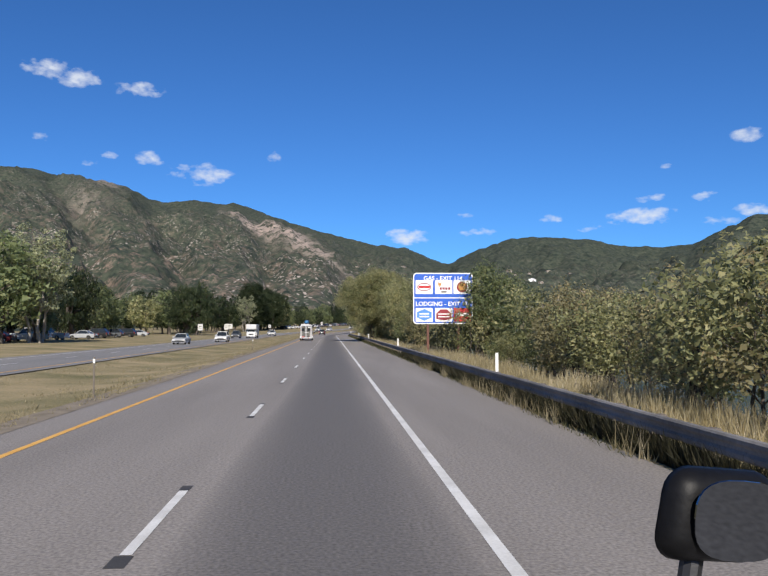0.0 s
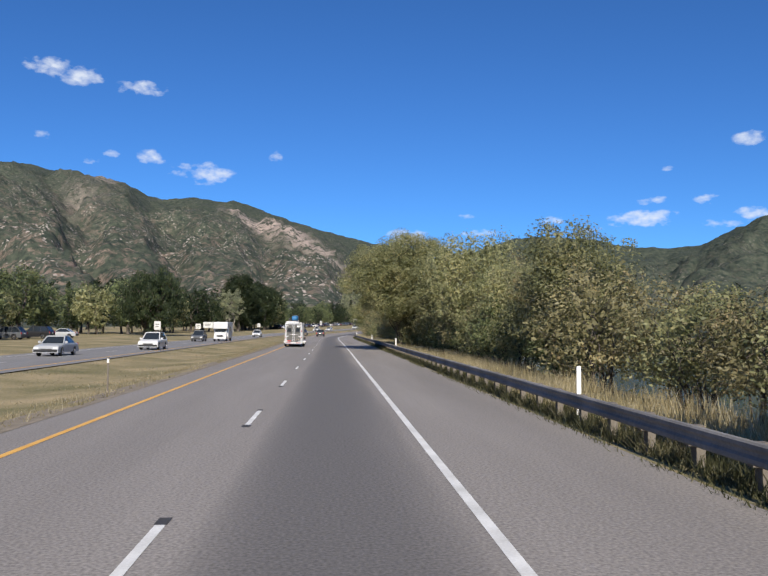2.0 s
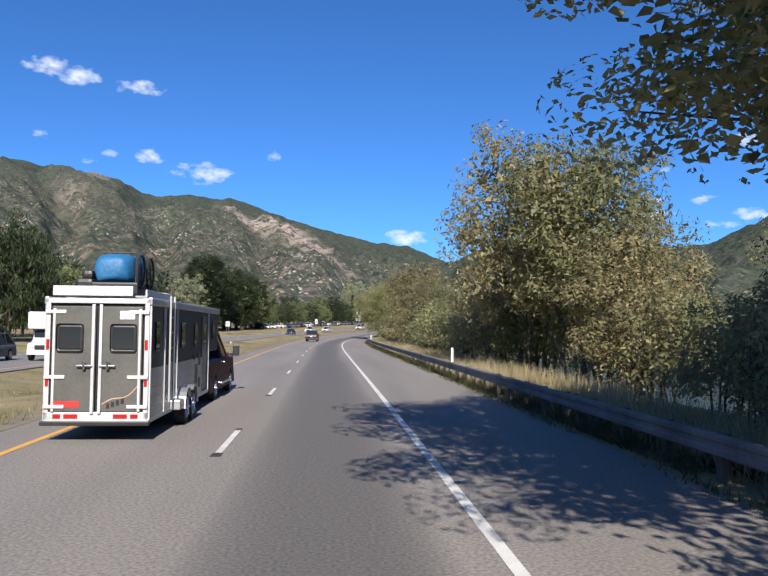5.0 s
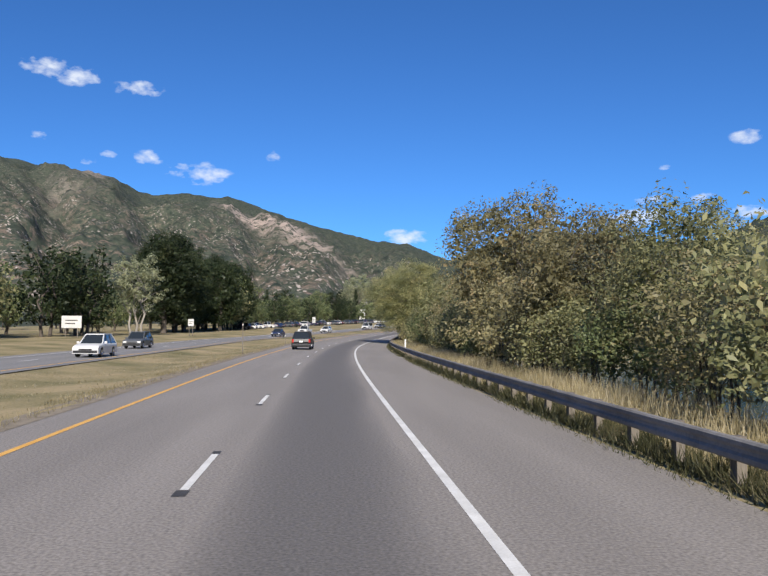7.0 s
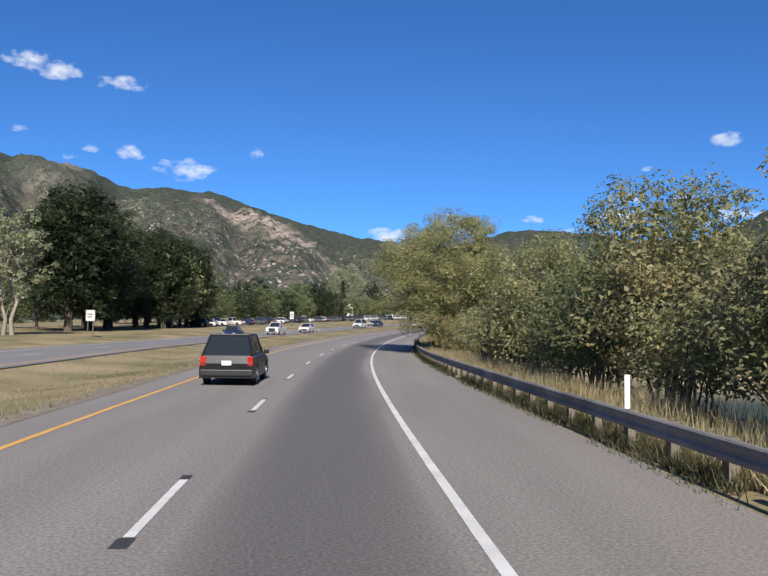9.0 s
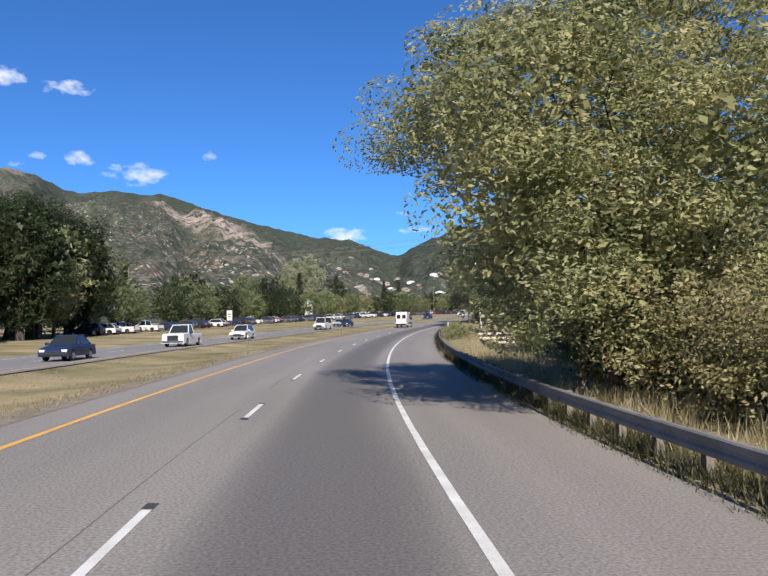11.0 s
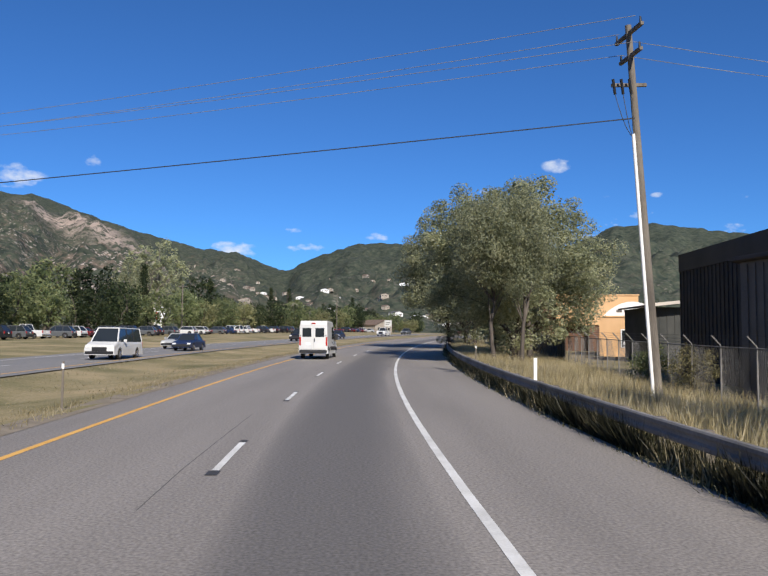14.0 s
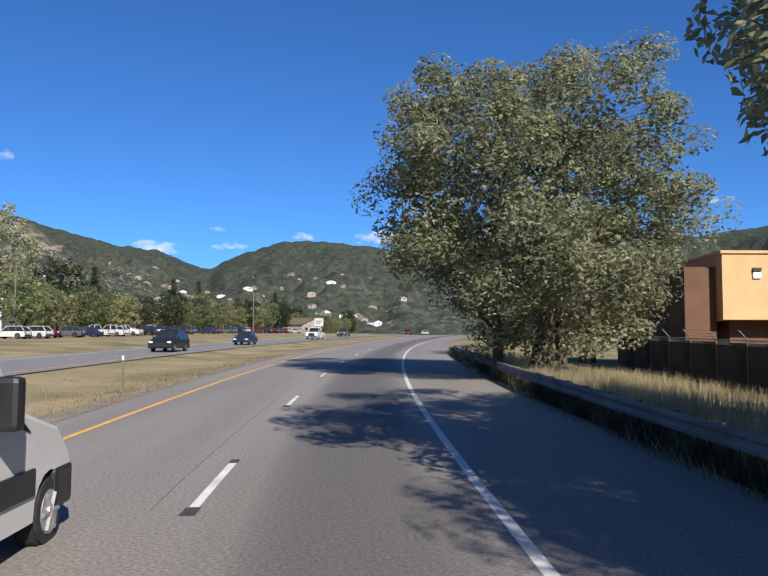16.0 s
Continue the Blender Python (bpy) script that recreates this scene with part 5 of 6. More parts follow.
    # roof load
    part("roof_rack", boxes((-w + .08, -w + .12, .1, 2.6, z1 + .04, z1 + .18), (w - .12, w - .08, .1, 2.6, z1 + .04, z1 + .18), (-w + .08, w - .35, .08, .14, z1 + .05, z1 + .24), (-w + .08, w - .08, 2.55, 2.6, z1 + .05, z1 + .18), bevel=.012), ALU_WHITE, t, "white roof rack")
    rack = boxes(*[(-w + .1, w - .1, y, y + .08, z1 + .03, z1 + .07) for y in np.arange(.3, 2.5, .5)])
    part("rack_slats", rack, ALU, t)
    bm = bmesh.new()
    bmesh.ops.create_icosphere(bm, subdivisions=4, radius=1)
    for v in bm.verts:
        q = v.co.copy()
        q = Vector((math.copysign(abs(q.x) ** .4, q.x) * (.37 - .05 * max(0, q.z)), math.copysign(abs(q.y) ** .45, q.y) * .85, math.copysign(abs(q.z) ** .4, q.z) * .3))
        q += Vector((1, 1, 1)) * noise.noise(q * 4.5) * .05
        v.co = q + Vector((.1, 1.3, z1 + .62))
    for q in bm.faces:
        q.smooth = True
    part("tarp", bm, TARP, t, "blue tarp covering the roof load")
    part("crate", boxes((-.3, .62, .45, 2.15, z1 + .08, z1 + .34), bevel=.04), BLACK, t, "dark crate under the tarp")
    part("bundle", boxes((-.66, -.3, .6, 1.9, z1 + .08, z1 + .42), (-.6, -.36, .8, 1.4, z1 + .4, z1 + .6), bevel=.08), BLACK, t, "dark strapped bundle")
    for y in (.7, 1.5):
        part("strap", boxes((-.3, .5, y, y + .04, z1 + .93, z1 + .955), (.5, .53, y, y + .04, z1 + .2, z1 + .94), bevel=.008), BLACK, t)
    for y in (.62, 1.42):
        bm = bmesh.new()
        for k in range(18):
            a0, a1 = 2 * math.pi * k / 18, 2 * math.pi * (k + 1) / 18
            rod(bm, (.64, y + .33 * math.cos(a0), z1 + .56 + .33 * math.sin(a0)), (.64, y + .33 * math.cos(a1), z1 + .56 + .33 * math.sin(a1)), .024, 6)
        for k in range(9):
            a = math.pi * k / 9
            rod(bm, (.64, y - .32 * math.cos(a), z1 + .56 - .32 * math.sin(a)), (.64, y + .32 * math.cos(a), z1 + .56 + .32 * math.sin(a)), .004, 3)
        part("bicycle_wheel", bm, RUBBER, t, "black bicycle wheel strapped beside the tarp")
    part("air_conditioner", boxes((-.35, .35, 4.6, 5.35, z1 + .02, z1 + .32), bevel=.08), WHITE, t, "white rooftop air conditioner")
    part("vent", boxes((-.25, .25, 3.4, 3.9, z1 + .02, z1 + .14), bevel=.04), WHITE, t)
    part("hitch", rod(bmesh.new(), (0, L + 1.4, .85), (0, L + 1.4, 1.5), .06, 10), BLACK, t)
    # the truck that pulls it
    p = car("dark red crew cab pickup truck pulling the trailer", surface("wine_red_paint", (.035, .004, .005), (.055, .006, .007), .9, 30, .5, .0, .015, specular=.12), 6.1, 2.02, 1.96, 1.22, 1.25, "pickup", category="truck", name="pickup_truck")
    p.matrix_world = stand(143.3 + 7.65 + 3.05, -4.45)
    p.location.z = at(150, -4.45).z
    for x in (-1, 1):
        part("towing_mirror", boxes((x * 1.27 - .11, x * 1.27 + .11, 1.15, 1.25, 1.25, 1.62), bevel=.03), BLACK, p, "black extended towing mirror")
        part("mirror_arm", rod(bmesh.new(), (x * .98, 1.2, 1.35), (x * 1.2, 1.2, 1.35), .025, 6), BLACK, p)
        part("running_board", boxes((x * 1.0 - .1, x * 1.0 + .1, -1.0, 1.15, .42, .5), bevel=.02), CHROME, p)
        part("door_handle", boxes((x * 1.0 - .02, x * 1.0 + .02, .1, .3, 1.05, 1.1), bevel=.01), CHROME, p)
    stuff = boxes((-.95, .95, -3.0, -2.4, .42, .5))
    part("step_bumper", stuff, CHROME, p)


make_trailer()


def make_cargo_van():
    v = empty("cargo_van", stand(418.5, -4.12), "white high-roof cargo van with grey lower trim", "van")
    v.location.z = at(418.5, -4.12).z
    h, w, r = 2.95, 2.0, .36
    top = [(-h, .7), (-h + .02, 2.35), (-h + .15, 2.62), (.45, 2.64), (.75, 2.5), (1.62, 1.46), (h - .3, 1.2), (h - .02, .95), (h + .03, .55)]
    part("body", outline_body(.34, top, w, (-1.75, 2.4), r, .035), P_WHITE, v)
    x = w / 2
    bm = bmesh.new()
    for s_ in (-1, 1):
        bm = bmesh.new()
        for pts in ([(1.35, 1.36), (.78, 2.25), (-.3, 2.25), (-.3, 1.36)],):
            vs = [bm.verts.new((s_ * (x * (1 - .035 * (z - .75)) + .012), y, z)) for y, z in pts]
            bm.faces.new(vs)
        bmesh.ops.solidify(bm, geom=bm.faces[:], thickness=.02)
        part("side_window", bm, GLASS, v)
    bm = bmesh.new()
    vs = [bm.verts.new(q) for q in ((-.86, 1.63, 1.5), (.86, 1.63, 1.5), (.80, .8, 2.48), (-.80, .8, 2.48))]
    bm.faces.new(vs)
    bmesh.ops.solidify(bm, geom=bm.faces[:], thickness=.02)
    part("windscreen", bm, GLASS, v)
    for s_ in (-1, 1):
        part("side_trim", boxes((s_ * x - .02, s_ * x + .025, -1.3, 1.96, .6, .86), (s_ * x - .02, s_ * x + .025, -h + .05, -2.2, .62, .84), bevel=.01), BLACK, v, "grey lower trim strip")
        part("mirror", boxes((s_ * (x + .16) - .12, s_ * (x + .16) + .12, .85, 1.03, 1.32, 1.78), bevel=.05), BLACK, v, "tall black wing mirror")
        part("door_handle", boxes((s_ * x - .01, s_ * x + .035, -.25, -.05, 1.12, 1.17), bevel=.01), BLACK, v)
        part("headlight", boxes((s_ * .74 - .16, s_ * .74 + .16, h - .2, h + .02, .86, 1.12), bevel=.04), LAMP_CLEAR, v)
        part("corner_guard", boxes((s_ * (x - .06) - .09, s_ * (x - .06) + .08, h - .45, h + .06, .36, .78), bevel=.05), BLACK, v)
        for k in range(5):
            part("bar", boxes((s_ * x - .004, s_ * x + .006, .25 + k * .1, .32 + k * .1, .98, 1.05)), DOOR_GREY, v)
        part("tail_light", boxes((s_ * .9 - .07, s_ * .9 + .07, -h - .02, -h + .04, .9, 1.5), bevel=.02), LAMP_RED, v)
        for y in (-1.75, 2.4):
            wheel_parts(v, s_ * (x - .12), y, r, .23, ALU, s_)
        bm = bmesh.new()
        vs = [bm.verts.new((s_ * (x * (1 - .035 * (z - .75)) + .008), y, z)) for y, z in ((1.0, 1.42), (1.1, 1.75), (1.66, 1.36), (1.9, 1.2))]
        bm.faces.new(vs)
        bmesh.ops.solidify(bm, geom=bm.faces[:], thickness=.016)
        part("corner_panel", bm, BLACK, v, "black panel at the foot of the windscreen")
    for s_ in (-1, 1):
        a, b = sorted((s_ * .02, s_ * .86))
        d = part("rear_door", boxes((a, b, -h - .03, -h + .01, .66, 2.36), bevel=.02), P_WHITE, v)
        a, b = sorted((s_ * .14, s_ * .76))
        part("rear_window", boxes((a, b, -h - .04, -h - .028, 1.5, 2.12), bevel=.004), GLASS, d)
        part("hinge", boxes((s_ * .87 - .03, s_ * .87 + .03, -h - .045, -h - .02, 1.55, 1.63), bevel=.008), BLACK, d)
    part("door_pull", boxes((.05, .12, -h - .055, -h - .03, 1.15, 1.4), bevel=.01), BLACK, v)
    part("number_plate", boxes((-.5, -.2, -h - .042, -h - .031, .95, 1.1)), SIGN_WHITE, v, "plain white plate")
    part("rear_bumper", boxes((-.95, .95, -h - .12, -h + .04, .4, .62), bevel=.04), BLACK, v)
    part("high_light", boxes((-.14, .14, -h - .02, -h + .05, 2.42, 2.48), bevel=.01), LAMP_RED, v)
    part("bumper", boxes((-.9, .9, h - .05, h + .08, .36, .62), bevel=.04), BLACK, v)
    part("grille", boxes((-.5, .5, h - .12, h + .01, .68, 1.02), bevel=.03), BLACK, v)


make_cargo_van()


def make_rv():
    v = empty("motor_home", stand(182, -17.7, 180), "white motor home with cab-over front", "motor home")
    v.location.z = at(182, -17.7).z
    part("body", boxes((-1.15, 1.15, -3.6, 2.0, .55, 3.1), (-1.15, 1.15, 1.9, 3.0, 2.0, 3.1), bevel=.1), P_WHITE, v)
    part("cab", outline_body(.4, [(1.0, .9), (1.0, 1.95), (2.3, 1.95), (2.75, 1.25), (3.4, 1.1), (3.5, .6)], 1.95, (1.1, 2.75), .38), P_WHITE, v)
    part("windscreen", boxes((-.85, .85, 2.42, 2.62, 1.3, 1.9), bevel=.02), GLASS, v)
    for x in (-1, 1):
        part("side_window", boxes((x * 1.15 - .02, x * 1.15 + .02, -1.5, -.4, 1.7, 2.4)), GLASS, v)
        for y in (-2.2, 2.75):
            wheel_parts(v, x * .95, y, .38, .24, CHROME, x)
        part("headlight", boxes((x * .7 - .15, x * .7 + .15, 3.42, 3.52, .85, 1.02), bevel=.02), LAMP_CLEAR, v)
    part("grille", boxes((-.5, .5, 3.44, 3.53, .72, 1.0)), BLACK, v)


make_rv()


def make_wing_mirror():
    """The side mirror of the truck that carries the camera, as it stands at the start."""
    base = pose(*PATH[0][1:4], 90 + PATH[0][5], PATH[0][6], PATH[0][4])
    m = empty("side_mirror", base @ Matrix.Translation((.625, -.43, -1.5)) @ pose(0, 0, 0, -6, 14, -7), "black truck side mirror on its arm", "mirror")
    bm = bmesh.new()
    bmesh.ops.create_cube(bm, size=1, matrix=Matrix.Diagonal((.235, .175, .10, 1)))
    bmesh.ops.bevel(bm, geom=bm.edges[:], offset=.049, segments=5, profile=.5, affect="EDGES")
    for q in bm.verts:
        q.co.x += q.co.y * .12
        if q.co.z < 0:
            q.co.x *= .8
            q.co.y *= .8
    for q in bm.faces:
        q.smooth = True
    part("housing", bm, surface("mirror_housing", (.004, .004, .0045), (.008, .008, .009), 6, 60, .5, bump=.05, specular=.2), m, "rounded black plastic housing")
    glass, gn, gl, gp = material("mirror_glass")
    gp.inputs["Base Color"].default_value, gp.inputs["Metallic"].default_value, gp.inputs["Roughness"].default_value = (.20, .22, .25, 1), 1.0, .03
    g = poly_plate([(x + z * .12, z) for x, z in [(.012 + math.copysign(abs(math.cos(k * .2244)) ** .7, math.cos(k * .2244)) * .098, math.copysign(abs(math.sin(k * .2244)) ** .7, math.sin(k * .2244)) * .076) for k in range(28)]], 0, .004)
    bmesh.ops.rotate(g, verts=g.verts, matrix=Matrix.Rotation(radians(101), 3, "X"))
    shift(g, 0, 0, .064)
    part("glass", g, glass, m, "mirror glass")
    part("arm", rod(bmesh.new(), (-.03, -.07, -.01), (-.08, -.34, .02), .022, 10), BLACK, m)


make_wing_mirror()


# ---- buildings, poles and signs beside the road ----
METAL_GREY = surface("grey_metal_cladding", (.085, .08, .075), (.13, .12, .11), .6, 12, .6, .1, .1)
METAL_DARK = surface("dark_metal_roof", (.035, .03, .028), (.06, .05, .045), .6, 12, .6, .1, .1)
RUST = surface("rust_orange_metal", (.26, .07, .022), (.40, .125, .045), 1.2, 12, .7, .1, .2)
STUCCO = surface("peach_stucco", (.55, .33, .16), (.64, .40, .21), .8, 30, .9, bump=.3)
# brown of annex, parapet and house; painted shade on hall and shed
STUCCO_BROWN_SHADE = surface("brown_and_shade_stucco", (.10, .05, .03), (.15, .08, .05), .8, 30, .9, bump=.3)
BOARD = surface("pale_fence_board", (.40, .35, .30), (.54, .48, .42), 1, 25, .85, bump=.2, stretch=(.3, 1, 1))
ROOF_BROWN = surface("brown_shingle", (.10, .07, .055), (.17, .12, .09), 1, 14, .9, bump=.4)
HOUSE_WALL = surface("pale_house_wall", (.22, .19, .155), (.36, .32, .27), .5, 10, .9, vary=.3)
WIRE = surface("black_wire", (.015, .015, .015), (.03, .03, .03), 3, 20, .6, bump=0)
# privacy screen cloth, and the black that stands for the carport's inner shade
CLOTH_SHADE_DARK = surface("dark_screen_and_shade", (.03, .032, .03), (.055, .055, .05), 1, 20, .9)


def poly_roof(xs, ys, z0, z1):
    """Thin roof sheet rising along x."""
    bm = boxes((xs[0], xs[1], ys[0], ys[1], 0, .12))
    for v in bm.verts:
        v.co.z += z0 + (z1 - z0) * (v.co.x - xs[0]) / (xs[1] - xs[0])
    return bm


def grey_shop():
    b = empty("metal_building", stand(383, 16.6, 11), "grey metal-clad workshop with a sloping roof", "building")

    def pitched(bm):
        for v in bm.verts:
            if v.co.z > 5:
                v.co.z -= 1.0 * v.co.x / 6.6 - .1
        return bm

    part("wall", pitched(boxes((0, 6.6, 0, 8.4, -1, 5.3))), METAL_GREY, b)
    ribs = pitched(boxes(*[(x, x + .07, -.05, .001, -.5, 5.3) for x in np.arange(.3, 6.6, .45)]))
    part("cladding_ribs", ribs, METAL_GREY, b)
    part("cladding_ribs", boxes(*[(-.05, .001, y, y + .07, -.5, 5.3) for y in np.arange(.3, 8.3, .45)]), METAL_GREY, b)
    part("roof", pitched(boxes((-.3, 6.8, -.4, 8.7, 5.3, 5.48), bevel=.03)), METAL_DARK, b)
    part("window", boxes((.5, 1.75, -.09, -.03, 3.3, 4.5), bevel=.02), WHITE, b, "white blanked window")
    part("lamp", boxes((3.4, 3.75, -.25, -.03, 3.5, 3.75), bevel=.03), WHITE, b)
    part("chimney", rod(bmesh.new(), (4.4, 4, 5.3), (4.4, 4, 6.7), .12, 10), STEEL, b)
    part("annex", boxes((6.7, 12, 1.0, 7, -1, 2.9)), STUCCO_BROWN_SHADE, b, "low brown annex")
    part("annex_roof", poly_roof((6.62, 12.2), (.8, 7.2), 2.9, 3.1), ROOF_BROWN, b)


def rusty_shed():
    b = empty("shed", stand(364, 13.2, 8), "rust-orange metal shed with a white door panel", "shed")
    # right part of the front set back only to darken it with roof shade
    part("wall", boxes((0, 1.0, 0, 6.5, -.6, 2.9), (1.0, 2.9, 1.5, 6.5, -.6, 2.9)), RUST, b)
    part("cladding_ribs", boxes(*[(x, x + .06, -.04, .001, -.4, 2.85) for x in np.arange(.15, 1.0, .3)]), RUST, b)
    # road-side ribs brown instead of rust: that side's shade painted in
    part("cladding_ribs", boxes(*[(-.04, .001, y, y + .06, -.4, 2.85) for y in np.arange(.2, 6.5, .35)]), STUCCO_BROWN_SHADE, b)
    part("roof", boxes((-.3, 3.1, -.25, 6.7, 2.9, 3.02), bevel=.02), METAL_DARK, b)
    part("door", boxes((3.1, 4.7, -.06, .1, -.4, 3.2), bevel=.02), WHITE, b, "large white door panel")
    part("door_frame", boxes((3.0, 3.1, -.08, .12, -.4, 3.3), (4.7, 4.8, -.08, .12, -.4, 3.3), (3.0, 4.8, -.08, .12, 3.2, 3.3)), STEEL, b)


def peach_shop():
    b = empty("stucco_shop", stand(436, 19.6, -14), "peach stucco shop with a white arched gable sign", "building")
    part("wall", boxes((0, 6.2, 0, 9, -.6, 3.6)), STUCCO, b)
    part("coping", boxes((-.08, 6.28, -.08, 9.08, 3.6, 3.75), bevel=.02), STUCCO, b)
    arch = [(x, 3.75 + 1.35 * math.sin(math.pi * (x - .3) / 5.2) ** .8) for x in np.linspace(.3, 5.5, 16)]
    part("gable", poly_plate(arch, 1.0, 1.25), WHITE, b, "white arched gable board")
    for k in range(4):
        part("bar", boxes((1.5 + k * .7, 2.0 + k * .7, .98, .996, 4.1, 4.35)), METAL_GREY, b)
    part("window", boxes((2.0, 4.2, -.05, .02, .9, 2.4), bevel=.02), GLASS, b)
    part("window_frame", boxes((1.9, 4.3, -.07, -.05, .8, .9), (1.9, 4.3, -.07, -.05, 2.4, 2.5), (1.9, 2.0, -.07, -.05, .9, 2.4), (4.2, 4.3, -.07, -.05, .9, 2.4)), WHITE, b)
    part("banner", poly_plate([(2.1, 1.0), (4.1, 2.0), (4.1, 2.3), (2.1, 1.3)], -.065, -.055), WHITE, b)
    part("corner_board", boxes((6.2, 6.6, -.1, .3, -.6, 3.6)), WHITE, b)


def peach_hall():
    b = empty("stucco_hall", stand(452, 17.6), "two-storey peach stucco building, recess and road side coloured as shade", "building")
    # recess, pier and road side take the dark stucco as painted shade
    part("lower_wall", boxes((.8, 9, 1.2, 14, -1, 2.9)), STUCCO_BROWN_SHADE, b)
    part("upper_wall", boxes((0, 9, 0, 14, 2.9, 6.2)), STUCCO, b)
    part("side_wall", boxes((-1.6, -.02, .8, 13, -1, 5.6)), STUCCO_BROWN_SHADE, b)
    part("pier", boxes((3.6, 6.5, .2, 1.2, -1, 2.9)), STUCCO_BROWN_SHADE, b)
    part("coping", boxes((-.1, 9.1, -.1, 14.1, 6.2, 6.35), bevel=.03), STUCCO, b)
    part("wall_lamp", boxes((1.5, 1.9, -.15, 0, 5.3, 5.5), bevel=.02), BLACK, b)
    part("wall_lamp", boxes((1.5, 1.9, -.1, 0, 4.95, 5.25), bevel=.02), WHITE, b)


def slanted_edge(w, z0, z1):
    bm = boxes((-.06, w, -.07, -.004, 0, .24))
    for v in bm.verts:
        v.co.z += z0 + (z1 - z0) * max(0, v.co.x) / w
    return bm


def carport():
    b = empty("carport", stand(421, 20.2, 4), "carport with pale roof edge, dark interior closed by a black wall", "carport")
    part("roof", poly_roof((0, 12), (0, 7), 4.3, 5.6), METAL_DARK, b)
    part("roof_edge", slanted_edge(12, 4.24, 5.54), BOARD, b, "pale roof edge board")
    # closed black box added where the open carport is deep in shade
    part("wall", boxes((.5, 12, 1.2, 6.8, -.6, 4.3)), CLOTH_SHADE_DARK, b, "black wall in place of the shaded interior")
    part("wall_boards", boxes(*[(x, x + .05, 1.16, 1.201, -.5, 4.25) for x in np.arange(.7, 12, .6)]), CLOTH_SHADE_DARK, b)
    for x in (.4, 5, 10):
        part("post", boxes((x - .1, x + .1, .2, .4, -.6, 4.3)), WOOD_GREY, b)


def rear_workshop():
    b = empty("metal_building", stand(392, 17.4), "tall dark metal workshop with brown roof parapet", "building")
    part("wall", boxes((0, 9, 0, 12, -1, 6.0)), METAL_DARK, b)
    part("cladding_ribs", boxes(*[(-.05, .001, y, y + .07, -.5, 6.0) for y in np.arange(.2, 12, .45)]), METAL_DARK, b)
    part("cladding_ribs", boxes(*[(x, x + .07, -.05, .001, -.5, 6.0) for x in np.arange(.2, 9, .45)]), METAL_DARK, b)
    part("parapet", boxes((.9, 9, 0, .2, 6.0, 6.9), (.7, .9, .2, 12, 6.0, 6.9)), STUCCO_BROWN_SHADE, b, "brown roof parapet")
    # front-left end of the parapet, its shade painted as a darker colour
    part("corner_panel", boxes((-.08, .9, -.08, .3, 6.0, 6.95), (-.08, .16, .3, 12, 6.0, 6.95)), METAL_DARK, b)


carport(), rear_workshop()
grey_shop(), rusty_shed(), peach_shop(), peach_hall()


def board_fence():
    f = empty("board_fence", stand(347, 8.7, -6), "pale three-board wooden fence in dry grass", "fence")
    for x in (0, 1.4, 2.9):
        part("post", boxes((x - .06, x + .06, -.06, .06, -.4, 1.25), bevel=.012), WOOD_GREY, f)
    for z in (.22, .58, .94):
        for x in (0, 1.45):
            part("board", boxes((x - .05, x + 1.42, -.1, -.06, z - .08, z + .08), bevel=.008), BOARD, f)


def chain_fence():
    f = empty("chain_link_fence", Matrix(), "chain-link fence with leaning barbed arms", "fence")
    pts = np.arange(353, 462, 3.0)
    lat = lambda q: float(np.interp(q, [353, 380, 420, 462], [11.6, 12.6, 14.5, 15.0]))
    for q in pts:
        p = part("post", rod(rod(bmesh.new(), (0, 0, -.4), (0, 0, 2.05), .035, 8), (0, 0, 2.05), (-.32, 0, 2.4), .03, 6), STEEL, f)
        p.matrix_world = Matrix.Translation(on_ground(q, lat(q))) @ Matrix.Rotation(heading(q), 4, "Z")
    bm = bmesh.new()
    for a, b in zip(pts, pts[1:]):
        rod(bm, on_ground(a, lat(a), 2.0), on_ground(b, lat(b), 2.0), .022, 6)
    part("top_rail", bm, STEEL, f)
    bm = bmesh.new()
    for a, b in zip(pts, pts[1:]):
        for z in (2.12, 2.25, 2.38):
            o = (z - 2.05) * -.9
            rod(bm, on_ground(a, lat(a) + o, z), on_ground(b, lat(b) + o, z), .006, 4)
    part("barbed_wire", bm, WIRE, f)
    bm = bmesh.new()
    for a, b in zip(pts, pts[1:]):
        pa, pb = on_ground(a, lat(a)), on_ground(b, lat(b))
        for k in range(18):
            t = k / 18
            q0, q1 = pa.lerp(pb, t), pa.lerp(pb, min(1, t + 1.0 * .6))
            rod(bm, q0 + Vector((0, 0, .05)), q0.lerp(pb, min(1, .6)) + Vector((0, 0, 2.0)), .004, 3)
            rod(bm, q0 + Vector((0, 0, 2.0)), q0.lerp(pb, min(1, .6)) + Vector((0, 0, .05)), .004, 3)
    part("mesh_wire", bm, STEEL, f)
    for a, b in zip(np.arange(424, 459, 3.0), np.arange(427, 462, 3.0)):
        bm = bmesh.new()
        pa, pb = on_ground(a, lat(a) + .06), on_ground(b, lat(b) + .06)
        vs = [bm.verts.new(q) for q in (pa, pb, pb + Vector((0, 0, 1.9)), pa + Vector((0, 0, 1.9)))]
        bm.faces.new(vs)
        bmesh.ops.solidify(bm, geom=bm.faces[:], thickness=.01)
        part("privacy_screen", bm, CLOTH_SHADE_DARK, f, "dark privacy screen")


board_fence(), chain_fence()


